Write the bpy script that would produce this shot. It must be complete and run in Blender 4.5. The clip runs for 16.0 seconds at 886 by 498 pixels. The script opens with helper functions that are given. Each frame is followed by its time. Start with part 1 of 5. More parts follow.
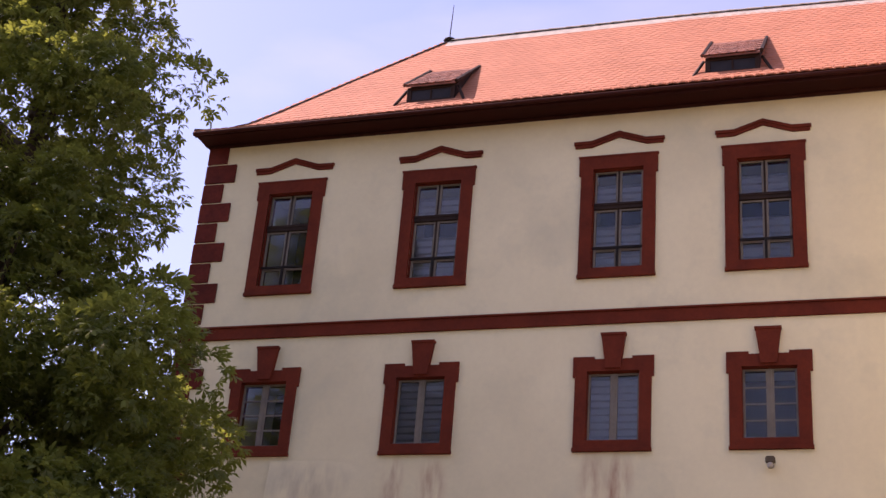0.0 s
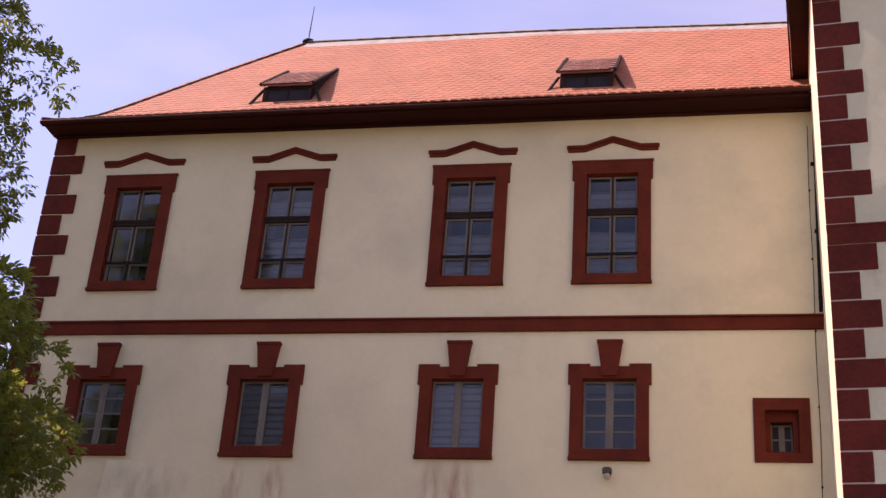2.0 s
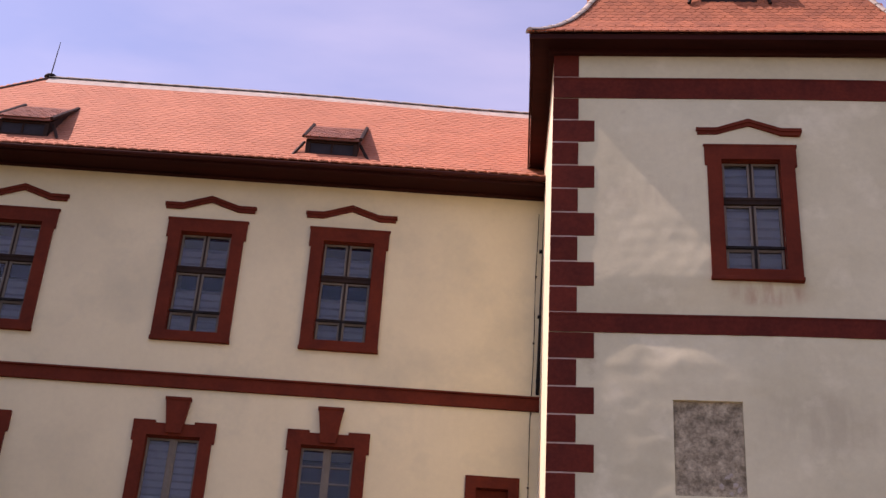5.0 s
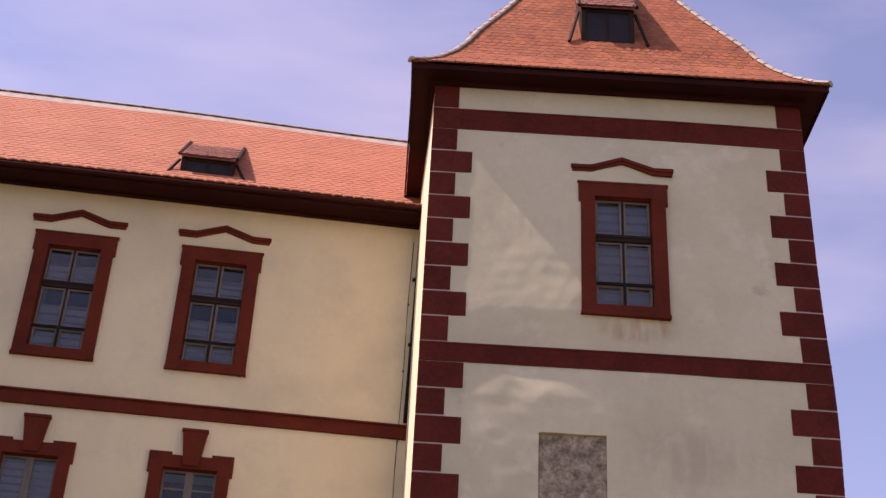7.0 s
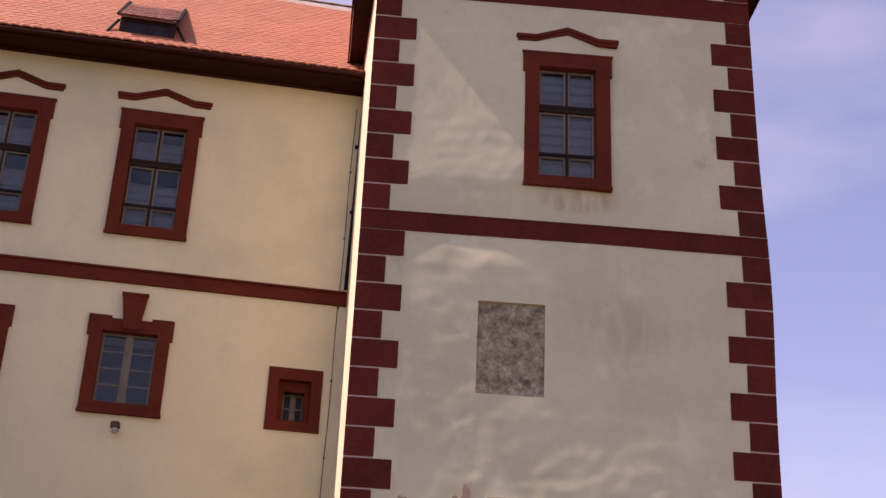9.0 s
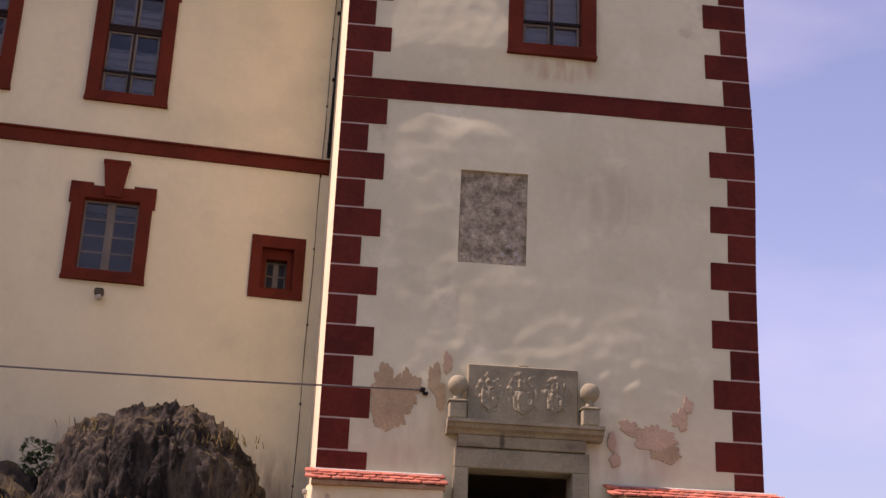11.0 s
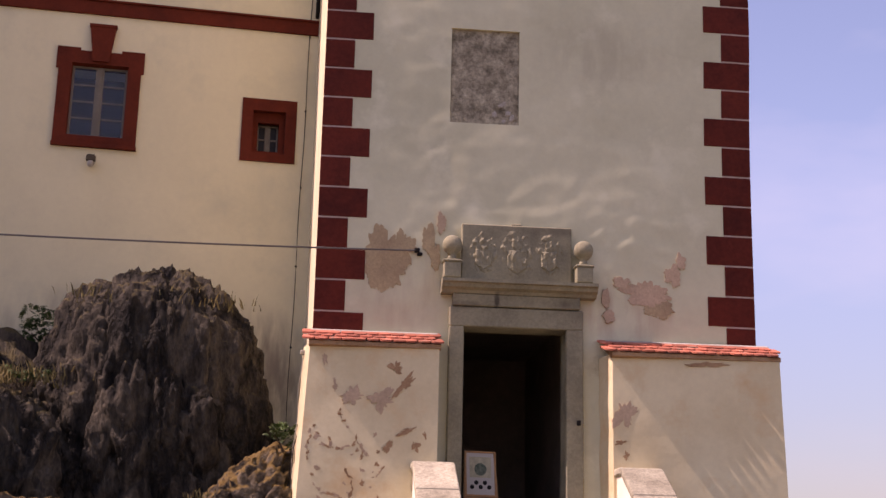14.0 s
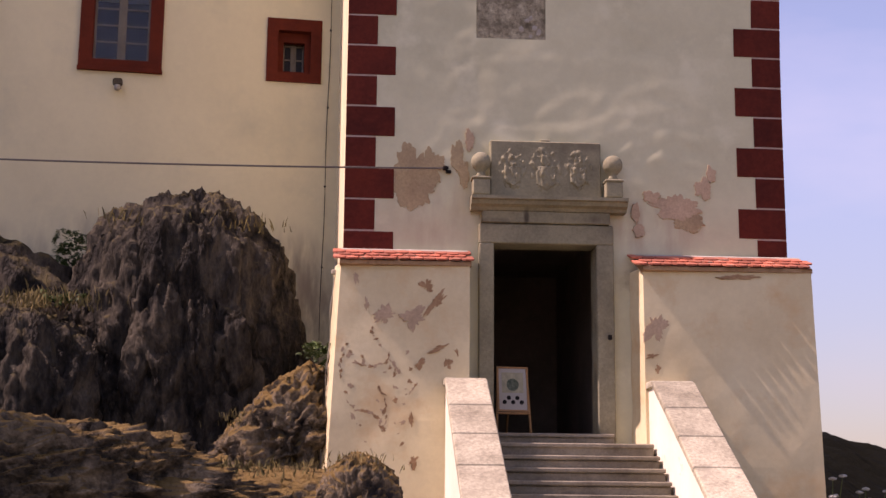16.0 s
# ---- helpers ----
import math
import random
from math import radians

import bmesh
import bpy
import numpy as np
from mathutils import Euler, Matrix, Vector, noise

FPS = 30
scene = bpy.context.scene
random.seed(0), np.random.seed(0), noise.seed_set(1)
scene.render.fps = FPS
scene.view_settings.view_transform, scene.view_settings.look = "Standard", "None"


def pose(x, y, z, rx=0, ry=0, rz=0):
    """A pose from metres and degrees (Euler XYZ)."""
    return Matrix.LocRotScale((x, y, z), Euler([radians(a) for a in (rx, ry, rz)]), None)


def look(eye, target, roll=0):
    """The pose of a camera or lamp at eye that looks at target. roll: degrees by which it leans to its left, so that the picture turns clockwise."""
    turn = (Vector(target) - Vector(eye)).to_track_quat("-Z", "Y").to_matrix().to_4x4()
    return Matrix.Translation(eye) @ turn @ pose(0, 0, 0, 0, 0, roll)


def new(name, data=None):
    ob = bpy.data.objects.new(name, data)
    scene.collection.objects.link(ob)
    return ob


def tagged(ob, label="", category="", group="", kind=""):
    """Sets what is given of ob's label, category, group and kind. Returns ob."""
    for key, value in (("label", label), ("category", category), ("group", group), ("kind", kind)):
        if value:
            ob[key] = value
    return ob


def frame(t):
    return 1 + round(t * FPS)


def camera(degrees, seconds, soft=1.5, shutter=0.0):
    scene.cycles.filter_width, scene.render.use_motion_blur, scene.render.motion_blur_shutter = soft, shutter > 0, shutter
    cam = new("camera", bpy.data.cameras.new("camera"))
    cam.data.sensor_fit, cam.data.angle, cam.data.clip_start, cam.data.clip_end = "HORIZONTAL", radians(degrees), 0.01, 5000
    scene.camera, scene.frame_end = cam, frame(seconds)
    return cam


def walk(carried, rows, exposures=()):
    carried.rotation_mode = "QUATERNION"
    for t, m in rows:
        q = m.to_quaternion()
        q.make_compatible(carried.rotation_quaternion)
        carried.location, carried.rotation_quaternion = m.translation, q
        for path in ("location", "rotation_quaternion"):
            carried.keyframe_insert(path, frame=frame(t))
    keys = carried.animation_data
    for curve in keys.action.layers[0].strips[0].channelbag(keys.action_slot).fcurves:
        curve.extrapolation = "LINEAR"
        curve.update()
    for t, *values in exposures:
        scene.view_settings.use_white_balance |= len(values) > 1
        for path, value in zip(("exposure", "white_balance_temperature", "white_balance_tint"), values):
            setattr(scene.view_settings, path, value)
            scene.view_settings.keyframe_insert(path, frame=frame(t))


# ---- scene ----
cam = camera(36.1, 16.0, soft=1.45)
EYE = 1.6
# seconds, yaw to the left, pitch up, roll (degrees): the camera turns where it stands
PATH = [
    (0, 19.16, 25.41, 4.97),
    (0.5, 18.16, 25.53, 4.71),
    (1, 16.67, 25.61, 4.92),
    (1.5, 14.53, 25.86, 4.43),
    (2, 12.21, 26.13, 4.33),
    (2.5, 10.09, 26.30, 4.06),
    (3, 7.94, 26.65, 4.15),
    (3.5, 6.00, 27.12, 4.23),
    (4, 4.15, 27.67, 4.26),
    (4.5, 2.25, 28.47, 4.00),
    (5, -0.22, 29.66, 3.76),
    (5.2, -1.08, 30.08, 3.70),
    (6.25, -4.66, 31.73, 3.56),
    (7.3, -6.88, 30.49, 3.19),
    (7.5, -7.28, 29.96, 3.37),
    (8, -8.40, 28.24, 2.60),
    (8.5, -8.94, 27.03, 2.53),
    (9, -9.35, 25.69, 2.54),
    (9.5, -9.53, 24.21, 2.72),
    (9.7, -9.49, 23.51, 3.14),
    (11.8, -11.15, 18.58, 1.55),
    (12, -11.08, 18.10, 1.28),
    (12.5, -11.18, 16.99, 1.67),
    (13, -11.03, 15.98, 1.74),
    (13.5, -11.06, 15.10, 1.66),
    (14, -10.89, 14.35, 1.31),
    (14.5, -10.74, 13.75, 1.05),
    (15, -10.53, 12.87, 0.96),
    (15.5, -10.14, 11.82, 0.82),
    (16, -9.68, 10.86, 0.51),
]
walk(cam, [(t, pose(0, 0, EYE, 0, 0, yaw) @ pose(0, 0, 0, 90 + pitch) @ pose(0, 0, 0, 0, 0, roll)) for t, yaw, pitch, roll in PATH],
     exposures=[(0.0, 1.03, 7050, 47), (1.5, 0.91, 7100, 48), (3.5, 0.79, 7150, 48), (5.0, 0.76, 7200, 48), (7.5, 0.69, 7400, 48), (9.5, 0.67, 7400, 49), (13.0, 0.64, 7400, 49), (16.0, 0.65, 7400, 49)])

# ---- light ----
SUN_EL, SUN_AZ = 53.0, 175.6          # height, and the turn from +x towards +y of the way to the sun
world = bpy.data.worlds.new("sky")
scene.world = world
world.use_nodes = True
wn = world.node_tree.nodes
sky = wn.new("ShaderNodeTexSky")
sky.sky_type, sky.sun_disc = "NISHITA", False
sky.sun_elevation, sky.sun_rotation = radians(SUN_EL), radians(90 - SUN_AZ)
sky.air_density, sky.dust_density, sky.ozone_density = 1.0, 0.8, 1.0
wn["Background"].inputs["Strength"].default_value = 0.132
# faint high cloud
wt, wz, wr, wx = wn.new("ShaderNodeTexCoord"), wn.new("ShaderNodeTexNoise"), wn.new("ShaderNodeMapRange"), wn.new("ShaderNodeMix")
wm = wn.new("ShaderNodeMapping")
wm.inputs["Scale"].default_value, wm.inputs["Rotation"].default_value = (1.2, 3.0, 5.0), (0.3, 0.5, 0.6)
wz.inputs["Scale"].default_value, wz.inputs["Detail"].default_value = 1.6, 6.0
wr.inputs["From Min"].default_value, wr.inputs["From Max"].default_value, wr.inputs["To Max"].default_value = 0.45, 0.75, 0.30
wx.data_type = "RGBA"
wx.inputs["B"].default_value = (5.2, 5.2, 5.6, 1)
# a multiplied gradient dims the sky towards the horizon, all round
ws, wh, wk = wn.new("ShaderNodeSeparateXYZ"), wn.new("ShaderNodeMapRange"), wn.new("ShaderNodeMix")
wk.data_type, wk.blend_type = "RGBA", "MULTIPLY"
wk.inputs["Factor"].default_value = 1.0
wh.interpolation_type = "SMOOTHSTEP"
wh.inputs["From Min"].default_value, wh.inputs["From Max"].default_value, wh.inputs["To Min"].default_value, wh.inputs["To Max"].default_value = 0.0, 0.32, 0.55, 1.0
for a, b in ((wt.outputs["Generated"], wm.inputs["Vector"]), (wm.outputs["Vector"], wz.inputs["Vector"]), (wz.outputs["Fac"], wr.inputs["Value"]), (wr.outputs["Result"], wx.inputs["Factor"]), (sky.outputs["Color"], wx.inputs["A"]), (wt.outputs["Generated"], ws.inputs[0]), (ws.outputs["Z"], wh.inputs["Value"]), (wx.outputs["Result"], wk.inputs["A"]), (wh.outputs["Result"], wk.inputs["B"]), (wk.outputs["Result"], wn["Background"].inputs["Color"])):
    world.node_tree.links.new(a, b)
sun = new("sun", bpy.data.lights.new("sun", "SUN"))
sun.data.energy, sun.data.angle, sun.data.color = 4.2, radians(0.6), (1.0, 0.95, 0.86)
sd = Vector((math.cos(radians(SUN_EL)) * math.cos(radians(SUN_AZ)), math.cos(radians(SUN_EL)) * math.sin(radians(SUN_AZ)), math.sin(radians(SUN_EL))))
sun.matrix_world = look(sd * 60, (0, 0, 0))


# ---- materials ----
def mat(name, base, dark=None, rough=0.85, metal=0.0, fine=40.0, broad=1.2, mix=0.5, bump=0.2, dist=0.01, piece=0.0, stretch=(1, 1, 1), spec=0.3, stain=None, stain_at=0.6, stain_scale=0.8, punch=(0.55, 1.3), pale=None, crack=0.0, moss=None, moss_at=0.30, wide=0.12, deep=0.35):
    """A procedural surface: broad and fine variation between two colours, stains, relief, and a change from piece to piece."""
    m = bpy.data.materials.new(name)
    m.use_nodes = True
    nt = m.node_tree
    N, L = nt.nodes, nt.links
    b = N["Principled BSDF"]
    b.inputs["Roughness"].default_value, b.inputs["Metallic"].default_value = rough, metal
    b.inputs["Specular IOR Level"].default_value = spec
    geo = N.new("ShaderNodeNewGeometry")
    mp = N.new("ShaderNodeMapping")
    mp.inputs["Scale"].default_value = stretch
    L.new(geo.outputs["Position"], mp.inputs["Vector"])

    def noise_tex(scale, detail=4.0, rough_=0.6):
        n = N.new("ShaderNodeTexNoise")
        n.inputs["Scale"].default_value, n.inputs["Detail"].default_value, n.inputs["Roughness"].default_value = scale, detail, rough_
        L.new(mp.outputs["Vector"], n.inputs["Vector"])
        return n

    def blend(fac, a, c, lo=0.35, hi=0.65):
        r = N.new("ShaderNodeMapRange")
        r.inputs["From Min"].default_value, r.inputs["From Max"].default_value = lo, hi
        L.new(fac, r.inputs["Value"])
        x = N.new("ShaderNodeMix")
        x.data_type = "RGBA"
        L.new(r.outputs["Result"], x.inputs["Factor"])
        for v, s in ((a, x.inputs["A"]), (c, x.inputs["B"])):
            if isinstance(v, tuple):
                s.default_value = (*v, 1)
            else:
                L.new(v, s)
        return x.outputs["Result"]

    dark = dark or tuple(c * (1 - 0.45 * mix) for c in base)
    nb, nf = noise_tex(broad, 5), noise_tex(fine, 5, 0.7)
    col = blend(nb.outputs["Fac"], dark, base, 0.3, 0.62)
    two = N.new("ShaderNodeMix")
    two.data_type, two.blend_type = "RGBA", "MULTIPLY"
    two.inputs["Factor"].default_value = 0.6 * mix
    L.new(col, two.inputs["A"])
    fr = N.new("ShaderNodeMapRange")
    fr.inputs["From Min"].default_value, fr.inputs["From Max"].default_value, fr.inputs["To Min"].default_value, fr.inputs["To Max"].default_value = 0.3, 0.7, *punch
    L.new(nf.outputs["Fac"], fr.inputs["Value"])
    L.new(fr.outputs["Result"], two.inputs["B"])
    col = two.outputs["Result"]
    if stain:
        ns = noise_tex(stain_scale, 7, 0.65)
        col = blend(ns.outputs["Fac"], col, stain, stain_at, stain_at + wide)
    if pale:
        np_ = noise_tex(stain_scale * 1.7, 6, 0.6)
        col = blend(np_.outputs["Fac"], col, pale, 0.57, 0.70)
    height = nf.outputs["Fac"]
    if moss:
        sx = N.new("ShaderNodeSeparateXYZ")
        L.new(geo.outputs["Normal"], sx.inputs[0])
        am, nm = N.new("ShaderNodeMath"), noise_tex(3.5, 6, 0.7)
        am.operation = "MULTIPLY"
        L.new(sx.outputs["Z"], am.inputs[0])
        L.new(nm.outputs["Fac"], am.inputs[1])
        col = blend(am.outputs[0], col, moss, moss_at, moss_at + 0.16)
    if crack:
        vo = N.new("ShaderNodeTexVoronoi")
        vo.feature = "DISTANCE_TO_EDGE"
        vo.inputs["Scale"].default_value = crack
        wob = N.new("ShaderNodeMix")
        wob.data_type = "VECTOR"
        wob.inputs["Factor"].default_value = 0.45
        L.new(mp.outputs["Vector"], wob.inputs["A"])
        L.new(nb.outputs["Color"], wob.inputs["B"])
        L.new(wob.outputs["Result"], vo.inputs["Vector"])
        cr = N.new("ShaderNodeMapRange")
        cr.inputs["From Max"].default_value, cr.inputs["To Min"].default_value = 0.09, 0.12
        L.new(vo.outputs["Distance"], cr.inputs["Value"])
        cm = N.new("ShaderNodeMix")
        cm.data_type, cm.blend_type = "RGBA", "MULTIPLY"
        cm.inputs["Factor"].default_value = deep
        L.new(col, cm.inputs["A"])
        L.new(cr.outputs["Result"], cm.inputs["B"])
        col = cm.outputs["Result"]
        hm = N.new("ShaderNodeMath")
        hm.operation = "ADD"
        L.new(nf.outputs["Fac"], hm.inputs[0])
        L.new(cr.outputs["Result"], hm.inputs[1])
        height = hm.outputs[0]
    if piece:
        oi = N.new("ShaderNodeObjectInfo")
        ri = N.new("ShaderNodeMath")
        ri.operation = "ADD"
        L.new(oi.outputs["Random"], ri.inputs[0])
        L.new(geo.outputs["Random Per Island"], ri.inputs[1])
        fc = N.new("ShaderNodeMath")
        fc.operation = "FRACT"
        L.new(ri.outputs[0], fc.inputs[0])
        pr = N.new("ShaderNodeMapRange")
        pr.inputs["To Min"].default_value, pr.inputs["To Max"].default_value = 1 - piece, 1 + piece
        L.new(fc.outputs[0], pr.inputs["Value"])
        pm = N.new("ShaderNodeMix")
        pm.data_type, pm.blend_type = "RGBA", "MULTIPLY"
        pm.inputs["Factor"].default_value = 1
        L.new(col, pm.inputs["A"])
        L.new(pr.outputs["Result"], pm.inputs["B"])
        col = pm.outputs["Result"]
    L.new(col, b.inputs["Base Color"])
    if bump:
        bp = N.new("ShaderNodeBump")
        bp.inputs["Strength"].default_value, bp.inputs["Distance"].default_value = bump, dist
        L.new(height, bp.inputs["Height"])
        L.new(bp.outputs["Normal"], b.inputs["Normal"])
    return m


M_CREAM = mat("cream_plaster", (0.735, 0.668, 0.43), (0.655, 0.594, 0.38), punch=(0.80, 1.08), rough=0.95, fine=9, broad=0.5, mix=0.3, bump=0.06, dist=0.006, stain=(0.575, 0.54, 0.36), stain_at=0.50, stain_scale=0.55, wide=0.22)
M_TOWER = mat("aged_plaster", (0.615, 0.597, 0.405), (0.53, 0.516, 0.345), punch=(0.76, 1.12), pale=(0.66, 0.642, 0.45), rough=0.95, fine=9, broad=0.7, mix=0.35, bump=0.10, dist=0.01, stain=(0.40, 0.365, 0.245), stain_at=0.63)
M_RED = mat("red_paint", (0.146, 0.027, 0.0125), (0.098, 0.019, 0.010), rough=0.85, spec=0.12, fine=14, broad=1.8, mix=0.5, bump=0.15, dist=0.004)
M_QUOIN = mat("red_quoin_paint", (0.125, 0.023, 0.014), (0.082, 0.017, 0.012), rough=0.88, spec=0.12, fine=16, broad=2.0, mix=0.6, bump=0.2, dist=0.005, piece=0.12)
M_TILE = mat("clay_roof_tile", (0.46, 0.182, 0.098), (0.405, 0.155, 0.082), rough=0.85, fine=30, broad=0.8, mix=0.4, bump=0.15, dist=0.004, piece=0.06)
M_TILE_TOWER = mat("aged_orange_tile", (0.36, 0.118, 0.052), (0.25, 0.082, 0.04), rough=0.88, fine=25, broad=1.6, mix=0.6, bump=0.2, dist=0.005, piece=0.16)
M_TILE_OLD = mat("weathered_clay_tile", (0.50, 0.15, 0.085), (0.34, 0.115, 0.075), rough=0.9, fine=25, broad=3.0, mix=0.7, bump=0.3, dist=0.008, piece=0.3, stain=(0.30, 0.24, 0.18), stain_at=0.58, stain_scale=6)
M_TILE_BROWN = mat("brown_weathered_tile", (0.25, 0.10, 0.065), (0.17, 0.07, 0.05), rough=0.9, fine=25, broad=3, mix=0.6, bump=0.3, dist=0.006, piece=0.2)
M_EAVE = mat("dark_brown_boards", (0.044, 0.010, 0.007), (0.026, 0.007, 0.005), rough=0.8, spec=0.1, fine=30, broad=3, mix=0.6, bump=0.2, dist=0.003, stretch=(0.15, 1, 1))
M_GUTTER = mat("painted_gutter", (0.050, 0.012, 0.009), rough=0.7, spec=0.12, fine=30, broad=2, mix=0.4, bump=0.05)
# hip tiles coloured near black, standing in for the shadow on their near side
M_HIP = mat("shade_dark_hip_tile", (0.055, 0.032, 0.026), (0.03, 0.02, 0.018), rough=0.9, spec=0.1, fine=25, broad=3, mix=0.6, bump=0.2, dist=0.004, piece=0.15)
M_MORTAR = mat("pale_mortar", (0.46, 0.42, 0.35), rough=0.95, fine=30, broad=4, mix=0.6, bump=0.4)
M_STONE = mat("grey_sandstone", (0.285, 0.262, 0.17), (0.185, 0.168, 0.112), rough=0.95, fine=26, broad=2.2, mix=0.7, bump=0.5, dist=0.01, stain=(0.13, 0.115, 0.10), stain_at=0.68, stain_scale=2.5)
M_STEP = mat("worn_step_stone", (0.285, 0.25, 0.185), (0.14, 0.118, 0.085), rough=0.9, fine=30, broad=2.5, mix=0.7, bump=0.4, dist=0.01, piece=0.1)
M_CAP = mat("coping_stone", (0.47, 0.425, 0.31), (0.25, 0.22, 0.155), punch=(0.35, 1.5), rough=0.9, fine=24, broad=1.8, mix=0.9, bump=0.5, dist=0.01, piece=0.28, stain=(0.17, 0.14, 0.11), stain_at=0.60, stain_scale=3.0)
M_PLAQUE = mat("rough_rubble_plaque", (0.39, 0.345, 0.24), (0.14, 0.118, 0.078), punch=(0.25, 1.7), rough=1, fine=20, broad=5.5, mix=1.0, bump=0.8, dist=0.015)
M_PATCH = mat("bare_render", (0.43, 0.33, 0.19), (0.33, 0.245, 0.145), rough=1, fine=30, broad=3, mix=0.8, bump=0.6, dist=0.01)
M_SASH = mat("weathered_sash_paint", (0.185, 0.16, 0.125), rough=0.6, fine=40, broad=6, mix=0.5, bump=0.1, dist=0.002)
M_DARKWOOD = mat("dark_window_wood", (0.032, 0.019, 0.014), spec=0.15, rough=0.75, fine=40, broad=6, mix=0.5, bump=0.1)
M_DUSTY = mat("dusty_pane", (0.028, 0.028, 0.032), spec=0.12, rough=0.45, fine=20, broad=4, mix=0.6, bump=0)
M_IRON = mat("dark_iron", (0.018, 0.015, 0.014), rough=0.75, metal=0.1, spec=0.15, fine=60, broad=8, mix=0.5, bump=0.1)
M_CURTAIN = mat("pale_blind", (0.66, 0.64, 0.62), rough=0.9, fine=30, broad=5, mix=0.3, bump=0.1)
# passage plaster darkened in colour to put gloom into the doorway
M_PASSAGE = mat("dark_passage_plaster", (0.24, 0.195, 0.155), (0.16, 0.13, 0.10), rough=0.95, fine=10, broad=1, mix=0.5, bump=0.1)
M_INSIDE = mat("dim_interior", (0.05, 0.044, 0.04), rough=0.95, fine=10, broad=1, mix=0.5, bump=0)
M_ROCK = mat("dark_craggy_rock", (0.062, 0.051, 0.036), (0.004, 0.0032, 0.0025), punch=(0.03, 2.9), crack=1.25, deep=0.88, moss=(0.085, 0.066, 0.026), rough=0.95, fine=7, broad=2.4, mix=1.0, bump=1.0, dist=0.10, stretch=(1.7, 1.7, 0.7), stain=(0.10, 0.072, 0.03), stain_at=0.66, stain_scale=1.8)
M_MOSS = mat("mossy_rock", (0.20, 0.158, 0.105), (0.03, 0.023, 0.016), punch=(0.05, 2.1), crack=1.6, deep=0.7, moss=(0.185, 0.118, 0.040), moss_at=0.17, rough=1, fine=14, broad=2.5, mix=1.0, bump=1.0, dist=0.07, stain=(0.03, 0.026, 0.024), stain_at=0.53, stain_scale=2.4)
M_GRASS = mat("dry_gravel_ground", (0.185, 0.152, 0.098), (0.125, 0.103, 0.066), rough=1, fine=9, broad=0.5, mix=0.8, bump=0.6, dist=0.05)
M_LIME = mat("flaking_limewash", (0.84, 0.79, 0.66), (0.76, 0.70, 0.56), punch=(0.8, 1.1), rough=0.95, fine=12, broad=1.2, mix=0.4, bump=0.3, dist=0.01, stain=(0.50, 0.36, 0.21), stain_at=0.63, stain_scale=3.0)
# tower plaster again, with the sun on its left side put into the colour
M_SIDE = mat("sun_brightened_plaster", (0.72, 0.64, 0.43), (0.63, 0.55, 0.36), punch=(0.8, 1.1), rough=0.95, fine=9, broad=0.8, mix=0.35, bump=0.1, dist=0.01)
M_JOINT = mat("pale_joint_paint", (0.46, 0.34, 0.27), (0.36, 0.26, 0.20), rough=0.95, fine=30, broad=3, mix=0.5, bump=0.1, dist=0.003)
M_HILL = mat("far_wooded_hill", (0.0065, 0.0065, 0.0045), rough=1, spec=0.02, fine=0.8, broad=0.1, mix=0.8, bump=0.8, dist=0.6)
M_BARK = mat("bark", (0.09, 0.065, 0.045), rough=0.95, fine=20, broad=3, mix=0.9, bump=0.8, dist=0.03, stretch=(1, 1, 0.2))
M_WHITE = mat("white_paint_card", (0.40, 0.38, 0.33), rough=0.7, fine=30, broad=5, mix=0.15, bump=0)
M_BOARDWOOD = mat("orange_wood", (0.36, 0.19, 0.075), rough=0.6, fine=30, broad=5, mix=0.5, bump=0.1)


